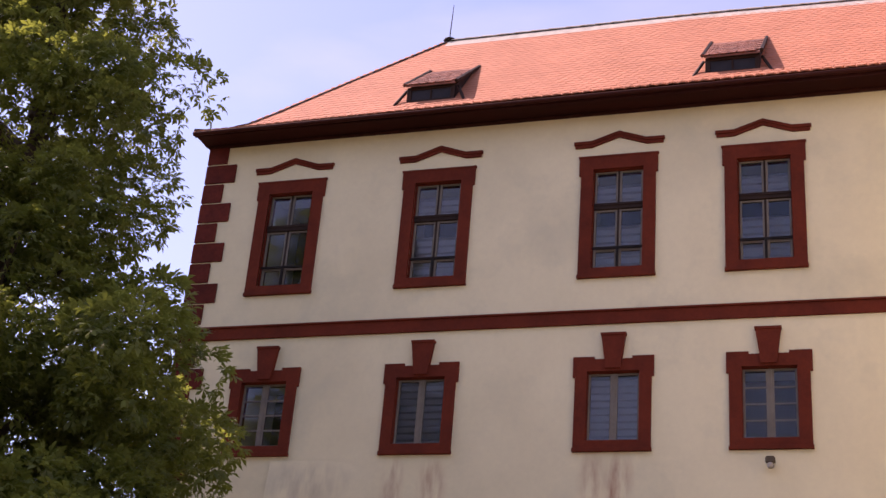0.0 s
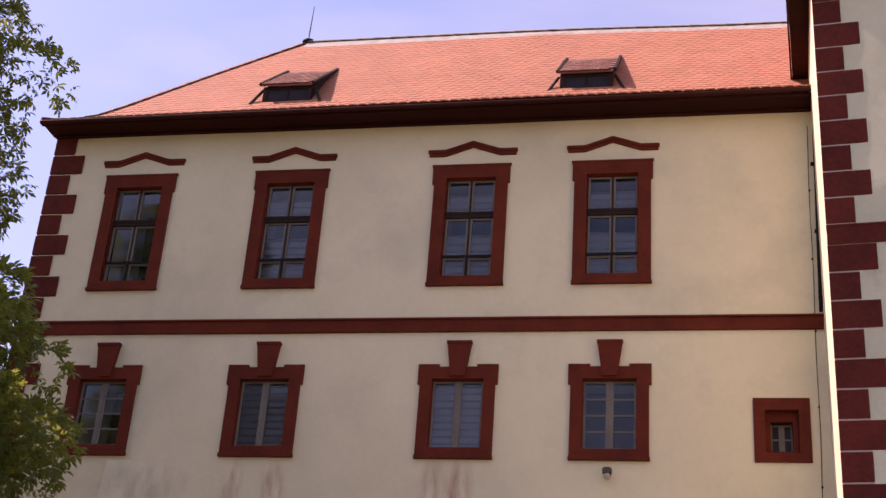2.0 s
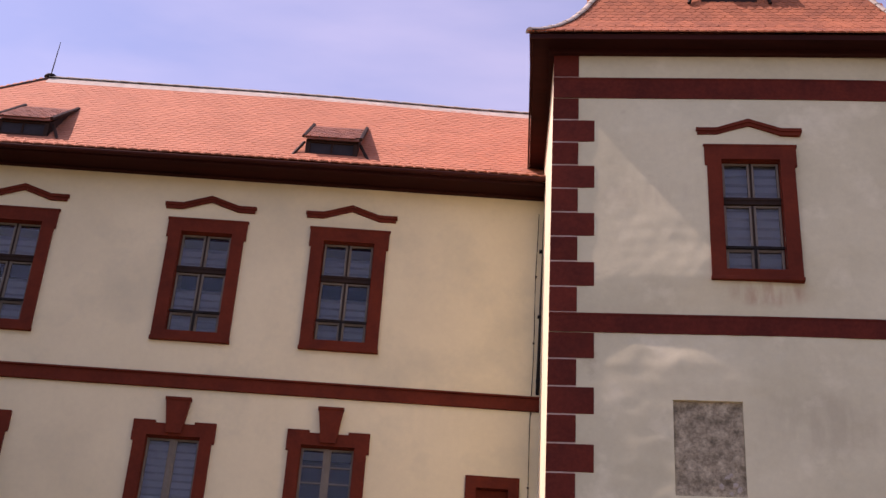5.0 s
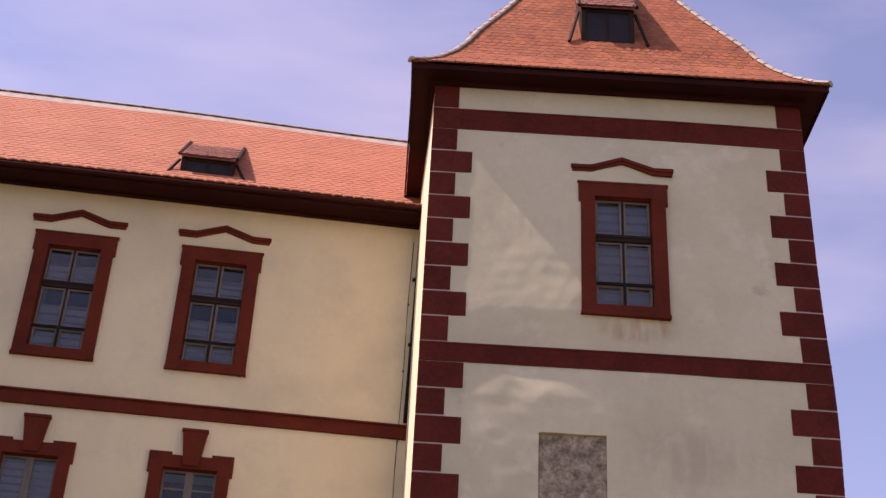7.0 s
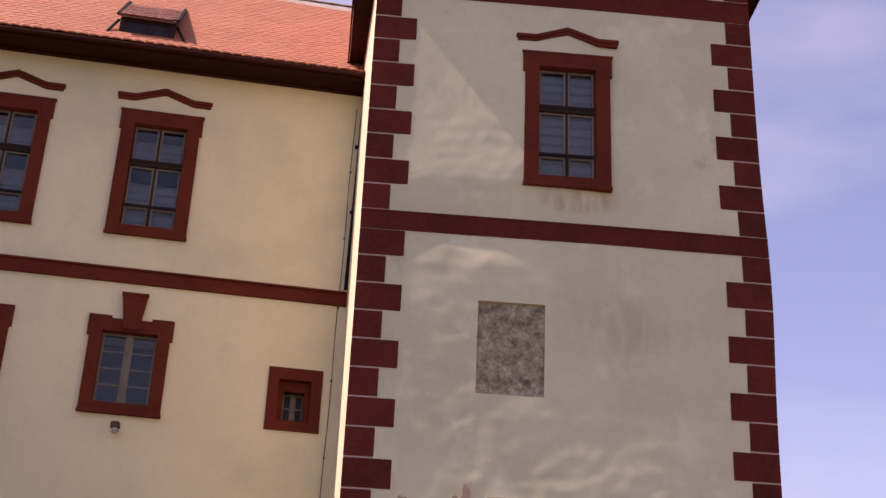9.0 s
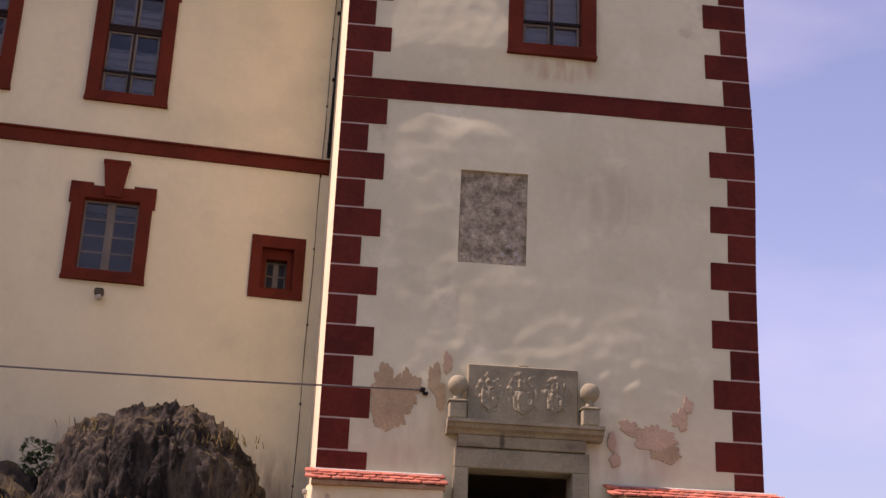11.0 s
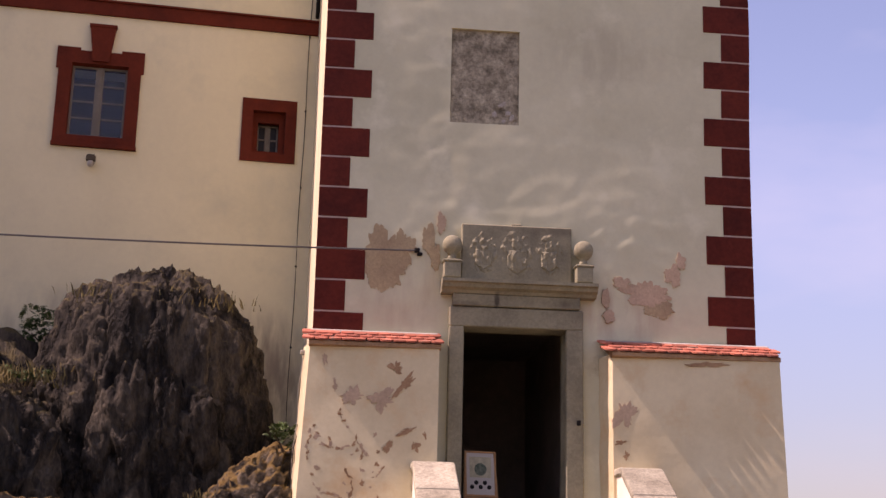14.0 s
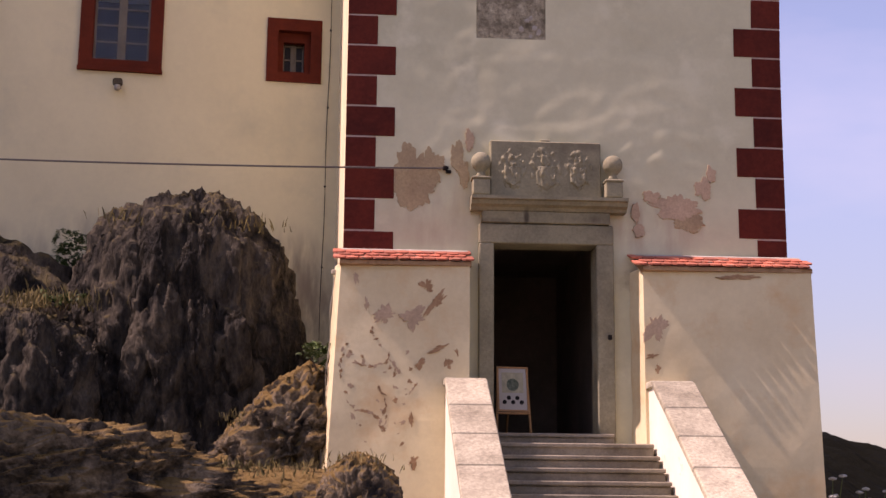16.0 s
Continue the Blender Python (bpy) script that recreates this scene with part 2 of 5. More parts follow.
def wash(m, spots):
    """Soft stains and patches of given colours on a wall: each at (x, z), with a half width, a half height and a
    strength; ragged, and drawn out downwards.
    """
    N, L = m.node_tree.nodes, m.node_tree.links
    b = N["Principled BSDF"]
    geo, sep, mp, nz = N.new("ShaderNodeNewGeometry"), N.new("ShaderNodeSeparateXYZ"), N.new("ShaderNodeMapping"), N.new("ShaderNodeTexNoise")
    L.new(geo.outputs["Position"], sep.inputs[0])
    L.new(geo.outputs["Position"], mp.inputs["Vector"])
    mp.inputs["Scale"].default_value = (5.0, 5.0, 1.3)
    nz.inputs["Scale"].default_value, nz.inputs["Detail"].default_value = 1.0, 6.0
    L.new(mp.outputs["Vector"], nz.inputs["Vector"])
    ragged = N.new("ShaderNodeMapRange")
    ragged.inputs["From Min"].default_value, ragged.inputs["From Max"].default_value = 0.38, 0.68
    L.new(nz.outputs["Fac"], ragged.inputs["Value"])

    def math_node(op, a, c):
        n = N.new("ShaderNodeMath")
        n.operation = op
        for i, v in enumerate((a, c)):
            if isinstance(v, (int, float)):
                n.inputs[i].default_value = v
            else:
                L.new(v, n.inputs[i])
        return n.outputs[0]

    col = b.inputs["Base Color"].links[0].from_socket
    for cx, cz, w, h, strength, colour in spots:
        dx = math_node("DIVIDE", math_node("SUBTRACT", sep.outputs["X"], cx), w)
        dz = math_node("DIVIDE", math_node("SUBTRACT", sep.outputs["Z"], cz), h)
        r = math_node("SQRT", math_node("ADD", math_node("POWER", dx, 2.0), math_node("POWER", dz, 2.0)), 0)
        near = N.new("ShaderNodeMapRange")
        near.interpolation_type = "SMOOTHSTEP"
        near.inputs["From Min"].default_value, near.inputs["From Max"].default_value, near.inputs["To Min"].default_value, near.inputs["To Max"].default_value = 0.35, 1.1, strength, 0.0
        L.new(r, near.inputs["Value"])
        x = N.new("ShaderNodeMix")
        x.data_type = "RGBA"
        L.new(math_node("MULTIPLY", near.outputs["Result"], ragged.outputs["Result"]), x.inputs["Factor"])
        L.new(col, x.inputs["A"])
        x.inputs["B"].default_value = (*colour, 1)
        col = x.outputs["Result"]
    L.new(col, b.inputs["Base Color"])


# rust runs below the windows; grey-brown ellipses low down and round the boulder
RUST, GREY_BROWN, DARK_GREY = (0.34, 0.17, 0.11), (0.30, 0.25, 0.18), (0.20, 0.17, 0.13)
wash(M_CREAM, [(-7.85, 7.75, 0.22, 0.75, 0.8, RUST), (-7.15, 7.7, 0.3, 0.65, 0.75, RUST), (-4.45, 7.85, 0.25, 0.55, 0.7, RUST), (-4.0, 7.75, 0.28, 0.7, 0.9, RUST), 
               (1.2, 4.7, 1.0, 1.3, 1.0, GREY_BROWN), (1.45, 4.5, 0.7, 1.2, 1.0, GREY_BROWN), (-3.4, 5.2, 1.6, 0.7, 0.8, GREY_BROWN), (-0.6, 5.75, 2.2, 0.5, 0.55, DARK_GREY), (-9.4, 7.8, 0.9, 0.5, 0.5, GREY_BROWN)])
DAMP_TOWER = (0.33, 0.29, 0.20)
wash(M_TOWER, [(3.2, 12.9, 0.9, 0.3, 0.3, DAMP_TOWER), (5.9, 5.4, 0.9, 0.5, 0.6, (0.40, 0.27, 0.19)), (2.9, 5.6, 0.7, 0.9, 0.5, (0.38, 0.29, 0.20)), (4.9, 11.2, 0.7, 0.25, 0.7, (0.33, 0.13, 0.08)), (5.6, 9.2, 1.2, 0.6, 0.35, DAMP_TOWER)])


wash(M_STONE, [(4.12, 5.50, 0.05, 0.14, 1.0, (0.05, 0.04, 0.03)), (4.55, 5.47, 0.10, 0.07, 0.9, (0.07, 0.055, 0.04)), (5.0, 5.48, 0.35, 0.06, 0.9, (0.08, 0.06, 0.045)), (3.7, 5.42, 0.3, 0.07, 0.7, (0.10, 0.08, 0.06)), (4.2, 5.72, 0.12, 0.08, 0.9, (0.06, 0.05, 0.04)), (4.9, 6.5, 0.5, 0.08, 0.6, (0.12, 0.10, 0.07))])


def leaf_material():
    m = mat("chestnut_leaf", (0.110, 0.135, 0.032), (0.040, 0.058, 0.016), rough=0.5, fine=30, broad=0.9, mix=0.6, bump=0.1, piece=0.35, spec=0.2)
    N, L = m.node_tree.nodes, m.node_tree.links
    b = N["Principled BSDF"]
    tr = N.new("ShaderNodeBsdfTranslucent")
    tr.inputs["Color"].default_value = (0.36, 0.40, 0.06, 1)
    mx = N.new("ShaderNodeMixShader")
    mx.inputs["Fac"].default_value = 0.35
    L.new(b.outputs[0], mx.inputs[1])
    L.new(tr.outputs[0], mx.inputs[2])
    L.new(mx.outputs[0], N["Material Output"].inputs["Surface"])
    return m


def glass_material():
    m = bpy.data.materials.new("window_glass")
    m.use_nodes = True
    N, L = m.node_tree.nodes, m.node_tree.links
    N.remove(N["Principled BSDF"])
    t, g, mx, fr = N.new("ShaderNodeBsdfTransparent"), N.new("ShaderNodeBsdfGlossy"), N.new("ShaderNodeMixShader"), N.new("ShaderNodeFresnel")
    t.inputs["Color"].default_value = (0.80, 0.83, 0.86, 1)
    g.inputs["Roughness"].default_value = 0.02
    fr.inputs["IOR"].default_value = 1.45
    nz, bp = N.new("ShaderNodeTexNoise"), N.new("ShaderNodeBump")
    nz.inputs["Scale"].default_value = 2.5
    geo = N.new("ShaderNodeNewGeometry")
    L.new(geo.outputs["Position"], nz.inputs["Vector"])
    bp.inputs["Strength"].default_value, bp.inputs["Distance"].default_value = 0.25, 0.02
    L.new(nz.outputs["Fac"], bp.inputs["Height"])
    L.new(bp.outputs["Normal"], g.inputs["Normal"])
    L.new(fr.outputs[0], mx.inputs[0])
    L.new(t.outputs[0], mx.inputs[1])
    L.new(g.outputs[0], mx.inputs[2])
    L.new(mx.outputs[0], N["Material Output"].inputs["Surface"])
    return m


M_LEAF, M_GLASS = leaf_material(), glass_material()


# ---- builders ----
def mesh_of(name, bm, material, smooth=False):
    me = bpy.data.meshes.new(name)
    bmesh.ops.recalc_face_normals(bm, faces=bm.faces)
    bm.to_mesh(me)
    bm.free()
    me.materials.append(material)
    if smooth:
        for p in me.polygons:
            p.use_smooth = True
    return me


def part(name, bm, material, parent=None, label="", m=None, smooth=False):
    """Links a bmesh as one mesh object under a thing or a part."""
    ob = new(name, mesh_of(name, bm, material, smooth))
    ob.parent = parent
    if m is not None:
        ob.matrix_basis = m
    return tagged(ob, label)


def thing(name, label, category, m=None, group="", kind=""):
    ob = new(name)
    if m is not None:
        ob.matrix_basis = m
    return tagged(ob, label, category, group, kind)


def box(bm, x0, x1, y0, y1, z0, z1):
    v = [bm.verts.new(p) for p in ((x0, y0, z0), (x1, y0, z0), (x1, y1, z0), (x0, y1, z0), (x0, y0, z1), (x1, y0, z1), (x1, y1, z1), (x0, y1, z1))]
    for f in ((0, 1, 5, 4), (1, 2, 6, 5), (2, 3, 7, 6), (3, 0, 4, 7), (4, 5, 6, 7), (0, 3, 2, 1)):
        bm.faces.new([v[i] for i in f])
    return v


def boxes(*dims, bevel=0.0):
    bm = bmesh.new()
    for d in dims:
        box(bm, *d)
    if bevel:
        bmesh.ops.bevel(bm, geom=bm.edges[:], offset=bevel, segments=1, affect="EDGES")
    return bm


def prism(bm, outline, y0, y1):
    """An outline in x and z, made solid from y0 to y1."""
    a, b = [bm.verts.new((x, y0, z)) for x, z in outline], [bm.verts.new((x, y1, z)) for x, z in outline]
    bm.faces.new(a)
    bm.faces.new(b[::-1])
    for i in range(len(a)):
        j = (i + 1) % len(a)
        bm.faces.new((a[i], b[i], b[j], a[j]))
    return bm


def side_prism(bm, outline, x0, x1):
    """An outline in y and z, made solid from x0 to x1."""
    a, b = [bm.verts.new((x0, y, z)) for y, z in outline], [bm.verts.new((x1, y, z)) for y, z in outline]
    bm.faces.new(a)
    bm.faces.new(b[::-1])
    for i in range(len(a)):
        j = (i + 1) % len(a)
        bm.faces.new((a[i], b[i], b[j], a[j]))
    return bm


def tube(points, radius, sides=6):
    bm = bmesh.new()
    rings = []
    for i, p in enumerate(points):
        p = Vector(p)
        d = (Vector(points[min(i + 1, len(points) - 1)]) - Vector(points[max(i - 1, 0)])).normalized()
        q = d.to_track_quat("Z", "Y")
        r = radius[i] if isinstance(radius, (list, tuple)) else radius
        rings.append([bm.verts.new(p + q @ Vector((r * math.cos(2 * math.pi * k / sides), r * math.sin(2 * math.pi * k / sides), 0))) for k in range(sides)])
    for a, b in zip(rings, rings[1:]):
        for k in range(sides):
            bm.faces.new((a[k], a[(k + 1) % sides], b[(k + 1) % sides], b[k]))
    bm.faces.new(rings[0][::-1])
    bm.faces.new(rings[-1])
    return bm


def steps_of(a, b, step, extra):
    n = max(1, round((b - a) / step))
    keep = sorted(extra)
    out = [e for e in keep]
    for i in range(n + 1):
        v = a + (b - a) * i / n
        if all(abs(v - e) > step * 0.3 for e in keep):
            out.append(v)
    return sorted(out)


def wall(name, x0, x1, z0, z1, thick, openings, material, parent, step=0.5, relief=None, label=""):
    """A wall whose outer face lies at y = 0 and looks to -y, with openings (x0, x1, z0, z1) through it; relief(x, z) gives its unevenness."""
    xs = steps_of(x0, x1, step, {x0, x1, *(v for o in openings for v in o[:2])})
    zs = steps_of(z0, z1, step, {z0, z1, *(v for o in openings for v in o[2:])})
    bm = bmesh.new()

    def hole(i, k):
        cx, cz = (xs[i] + xs[i + 1]) / 2, (zs[k] + zs[k + 1]) / 2
        return any(o[0] < cx < o[1] and o[2] < cz < o[3] for o in openings)

    front = [[bm.verts.new((x, relief(x, z) if relief else 0, z)) for z in zs] for x in xs]
    back = [[bm.verts.new((x, thick, z)) for z in zs] for x in xs]
    nx, nz = len(xs) - 1, len(zs) - 1
    solid = [[not hole(i, k) for k in range(nz)] for i in range(nx)]
    for i in range(nx):
        for k in range(nz):
            if not solid[i][k]:
                continue
            for g, turn in ((front, 1), (back, -1)):
                q = (g[i][k], g[i + 1][k], g[i + 1][k + 1], g[i][k + 1])
                bm.faces.new(q[::turn])
            for di, dk, (a, b) in ((-1, 0, ((i, k), (i, k + 1))), (1, 0, ((i + 1, k), (i + 1, k + 1))), (0, -1, ((i, k), (i + 1, k))), (0, 1, ((i, k + 1), (i + 1, k + 1)))):
                ii, kk = i + di, k + dk
                if not (0 <= ii < nx and 0 <= kk < nz) or not solid[ii][kk]:
                    side = bm.faces.new((front[a[0]][a[1]], front[b[0]][b[1]], back[b[0]][b[1]], back[a[0]][a[1]]))
                    for e in side.edges:
                        e.smooth = False
    return part(name, bm, material, parent, label, smooth=relief is not None)


# ---- ground and distance ----
def make_ground():
    bm = bmesh.new()
    rings = [0, 6, 12, 18, 26, 40, 80, 200, 600, 2500]
    cols = 48
    grid = []
    for r in rings:
        row = []
        for k in range(cols):
            a = 2 * math.pi * k / cols
            x, y = r * math.cos(a), r * math.sin(a) + 4
            rise = 1.0 * max(0.0, 1 - math.hypot(x + 1.5, y - 18) / 7)
            drop = -0.6 * max(0.0, min(1.0, (x - 9) / 6)) if r < 100 else -0.6
            row.append(bm.verts.new((x, y, rise + drop + 0.15 * noise.noise((x * 0.2, y * 0.2, 0)) * (0 < r < 100))))
        grid.append(row)
    for a, b in zip(grid, grid[1:]):
        for k in range(cols):
            q = (a[k], b[k], b[(k + 1) % cols], a[(k + 1) % cols])
            bm.faces.new(q)
    bmesh.ops.remove_doubles(bm, verts=bm.verts[:], dist=0.001)
    ob = part("ground", bm, M_GRASS, smooth=True)
    tagged(ob, "dry gravelly ground sloping up to the castle rock", "ground", kind="structure")


def make_hill():
    bm = bmesh.new()
    n, m = 260, 26
    grid = []
    for j in range(m + 1):
        y = 70 + 130 * j / m
        row = []
        for i in range(n + 1):
            x = 34 + 40 * (i / n) + 220 * (i / n) ** 3
            slope = 8.6 - 0.22 * (x * 118 / y - 56)
            top = max(6.4, min(9.5, slope)) * math.sin(math.pi * min(1.0, j / m * 1.05)) ** 0.8
            rough_ = noise.fractal((x * 0.35, y * 0.35, 2), 0.7, 2.0, 5)
            row.append(bm.verts.new((x, y, -0.8 + (top + 0.8) * (1 + 0.12 * rough_) if 0 < j < m else -0.8)))
        grid.append(row)
    for a, b in zip(grid, grid[1:]):
        for i in range(n):
            bm.faces.new((a[i], a[i + 1], b[i + 1], b[i]))
    tagged(part("backdrop_hill", bm, M_HILL, smooth=False), "far hillside covered with dark green woods", "hill", kind="structure")


make_ground()
make_hill()

# ---- windows ----
RECESS = 0.095


def surround(kind):
    """The painted stone frame round an opening, its lower outer edge at z = 0, its middle at x = 0, the wall's face at y = 0."""
    bm = bmesh.new()
    if kind == "tall":
        w, o, h, top = 0.67, 0.45, 2.11, 2.365
        prism(bm, [(-w, 0), (-o, 0.16), (-o, h), (-w - 0.035, top), (-w - 0.035, top - 0.37), (-w, top - 0.37)], -0.045, 0.10)
        prism(bm, [(w, 0), (w, top - 0.37), (w + 0.035, top - 0.37), (w + 0.035, top), (o, h), (o, 0.16)], -0.045, 0.10)
        prism(bm, [(-w, 0), (w, 0), (o, 0.16), (-o, 0.16)], -0.045, 0.10)
        prism(bm, [(-o, h), (o, h), (w + 0.035, top), (-w - 0.035, top)], -0.045, 0.10)
    elif kind == "low":
        w, o, h, top = 0.64, 0.44, 1.36, 1.62
        prism(bm, [(-w, 0), (-o, 0.16), (-o, h), (-w - 0.04, top), (-w - 0.04, top - 0.36), (-w, top - 0.36)], -0.045, 0.10)
        prism(bm, [(w, 0), (w, top - 0.36), (w + 0.04, top - 0.36), (w + 0.04, top), (o, h), (o, 0.16)], -0.045, 0.10)
        prism(bm, [(-w, 0), (w, 0), (o, 0.16), (-o, 0.16)], -0.045, 0.10)
        prism(bm, [(-o, h), (o, h), (w + 0.04, top), (w * 0.5, top), (w * 0.5, top - 0.045), (-w * 0.5, top - 0.045), (-w * 0.5, top), (-w - 0.04, top)], -0.045, 0.10)
    else:
        w, o, h, top = 0.44, 0.26, 0.86, 1.06
        prism(bm, [(-w, 0), (-o, 0.15), (-o, h), (-w, top)], -0.035, 0.10)
        prism(bm, [(w, 0), (w, top), (o, h), (o, 0.15)], -0.035, 0.10)
        prism(bm, [(-w, 0), (w, 0), (o, 0.15), (-o, 0.15)], -0.035, 0.10)
        prism(bm, [(-o, h), (o, h), (w, top), (-w, top)], -0.035, 0.10)
    bmesh.ops.remove_doubles(bm, verts=bm.verts[:], dist=0.0005)
    return bm


def lining(x, z0, z1, depth, wide):
    """Four boards that line the opening from the surround back to the sash."""
    return boxes((-x, -x + wide, 0.02, depth, z0, z1), (x - wide, x, 0.02, depth, z0, z1), (-x + wide, x - wide, 0.02, depth, z0, z0 + wide), (-x + wide, x - wide, 0.02, depth, z1 - wide, z1))


def casement(win, x0, x1, z0, z1, bars, y=RECESS, rail=0.036, glass=M_GLASS):
    """One glazed leaf: a frame, bars and panes."""
    leaf = part("sash", boxes((x0, x0 + rail, y - 0.02, y + 0.03, z0, z1), (x1 - rail, x1, y - 0.02, y + 0.03, z0, z1), (x0 + rail, x1 - rail, y - 0.02, y + 0.03, z0, z0 + rail), (x0 + rail, x1 - rail, y - 0.02, y + 0.03, z1 - rail, z1), bevel=0.004), M_SASH, win, "weathered beige painted sash")
    zs = [z0 + rail + (z1 - z0 - 2 * rail) * k / (bars + 1) for k in range(bars + 2)]
    for z in zs[1:-1]:
        part("glazing_bar", boxes((x0 + rail, x1 - rail, y - 0.012, y + 0.02, z - 0.013, z + 0.013)), M_SASH, win, "thin beige glazing bar")
    for a, b in zip(zs, zs[1:]):
        pane = part("pane", boxes((x0 + rail - 0.005, x1 - rail + 0.005, y + 0.004, y + 0.009, a, b)), glass, win, "old slightly uneven window pane")
        pane.visible_shadow = False
    return leaf


def blind(win, x, z0, z1, y, folds):
    """A pale blind behind the glass, hanging in horizontal folds that each lean out at the bottom."""
    bm = bmesh.new()
    h = (z1 - z0) / folds
    line = []
    for k in range(folds):
        line += [(y - 0.05, z0 + k * h), (y - 0.012, z0 + (k + 0.80) * h)]
    line += [(y - 0.05, z1), (y - 0.05, z1 + 0.025), (y + 0.0, z1 + 0.025)]
    row = [[bm.verts.new((s * x, a, c)) for s in (-1, 1)] for a, c in line]
    for p, q in zip(row, row[1:]):
        bm.faces.new((p[0], p[1], q[1], q[0]))
    bmesh.ops.solidify(bm, geom=bm.faces[:], thickness=0.004)
    return part("blind", bm, M_CURTAIN, win, "pale grey blind hanging in folds")


def tall_window(parent, name, x, z, with_blind=True, drawn=False):
    win = part(name, surround("tall"), M_RED, parent, "tall window with dark red painted stone surround and pediment", pose(x, 0, z))
    bm = bmesh.new()
    for grow, y, lift in ((0.0, -0.035, 0.0), (0.02, -0.055, 0.06)):
        w = 0.80 + grow
        lo, th = 2.575 + lift, 0.06
        prism(bm, [(-w, lo), (-0.50, lo), (0, lo + 0.175), (0.50, lo), (w, lo), (w, lo + th), (0.50, lo + th), (0, lo + 0.175 + th), (-0.50, lo + th), (-w, lo + th)], y, 0.05)
    part("pediment", bm, M_RED, win, "dark red broken-line pediment moulding")
    part("sill", boxes((-0.682, 0.682, -0.07, 0.05, -0.03, 0.03), bevel=0.004), M_RED, win)
    part("cap_moulding", boxes((-0.722, 0.722, -0.052, 0.05, 2.345, 2.385), bevel=0.004), M_RED, win)
    part("lining", lining(0.465, 0.14, 2.125, 0.26, 0.028), M_RED, win)
    part("transom", boxes((-0.435, 0.435, RECESS - 0.055, RECESS + 0.05, 1.33, 1.44), (-0.436, 0.436, RECESS - 0.07, RECESS, 1.40, 1.45), bevel=0.006), M_DARKWOOD, win, "dark wooden transom")
    part("mullion", boxes((-0.016, 0.016, RECESS - 0.03, RECESS + 0.04, 0.17, 2.10)), M_DARKWOOD, win, "dark wooden mullion")
    for s in (-1, 1):
        a, b = sorted((s * 0.016, s * 0.43))
        casement(win, a, b, 1.44, 2.10, 0)
        casement(win, a, b, 0.575, 1.33, 0)
        casement(win, a, b, 0.17, 0.555, 0, rail=0.042)
    part("guard_bar", boxes((-0.44, 0.44, 0.02, 0.045, 0.545, 0.585), (-0.022, 0.022, 0.022, 0.043, 0.16, 0.545)), M_IRON, win, "dark iron guard rail across the lower panes")
    if with_blind:
        blind(win, 0.43, 0.17, 1.32 if drawn else 1.02, RECESS + 0.11, 7 if drawn else 6)
        blind(win, 0.43, 1.45, 2.09 if drawn else 1.84, RECESS + 0.11, 4 if drawn else 3)
    return win


def low_window(parent, name, x, z, with_blind=False):
    bars = 0 if with_blind else 3
    win = part(name, surround("low"), M_RED, parent, "casement window with dark red painted surround and keystone", pose(x, 0, z))
    bm = bmesh.new()
    prism(bm, [(-0.125, 1.40), (0.125, 1.40), (0.205, 2.0), (-0.205, 2.0)], -0.085, 0.05)
    box(bm, -0.215, 0.215, -0.10, 0.04, 1.985, 2.03)
    part("keystone", bm, M_RED, win, "dark red tapered keystone")
    part("sill", boxes((-0.652, 0.652, -0.07, 0.05, -0.03, 0.03), bevel=0.004), M_RED, win)
    part("lining", lining(0.46, 0.14, 1.38, 0.26, 0.03), M_RED, win)
    part("mullion", boxes((-0.028, 0.028, RECESS - 0.03, RECESS + 0.04, 0.17, 1.35), bevel=0.005), M_SASH, win)
    for s in (-1, 1):
        a, b = sorted((s * 0.028, s * 0.43))
        casement(win, a, b, 0.17, 1.35, bars)
    if with_blind:
        blind(win, 0.43, 0.17, 1.30, RECESS + 0.11, 9)
    return win


def small_window(parent, name, x, z):
    win = part(name, surround("small"), M_RED, parent, "small deep-set window with red stepped surround", pose(x, 0, z))
    bm = bmesh.new()
    for a, b, c, d in ((-0.28, -0.17, 0.13, 0.88), (0.17, 0.28, 0.13, 0.88), (-0.17, 0.17, 0.13, 0.21), (-0.17, 0.17, 0.70, 0.88)):
        box(bm, a, b, 0.09, 0.20, c, d)
    part("inner_step", bm, M_RED, win)
    part("mullion", boxes((-0.018, 0.018, 0.24, 0.30, 0.21, 0.70)), M_SASH, win)
    for s in (-1, 1):
        a, b = sorted((s * 0.018, s * 0.17))
        casement(win, a, b, 0.21, 0.70, 1, 0.27, 0.028, M_DUSTY)
    return win


# ---- roof tiles ----
def tile_shape(w, length, t, deep=0.075):
    """A flat clay tile with a rounded lower end: x across, y up the slope from the lower end, z off the roof."""
    pts = [(-w / 2, length), (-w / 2, deep), (-w * 0.43, deep * 0.5), (-w * 0.25, deep * 0.12), (0, 0), (w * 0.25, deep * 0.12), (w * 0.43, deep * 0.5), (w / 2, deep), (w / 2, length)]
    v = [(x, y, t) for x, y in pts] + [(x, y, 0) for x, y in pts]
    n = len(pts)
    f = [tuple(range(n))[::-1]] + [(i, i + 1, n + i + 1, n + i) for i in range(n - 1)]
    return v, f


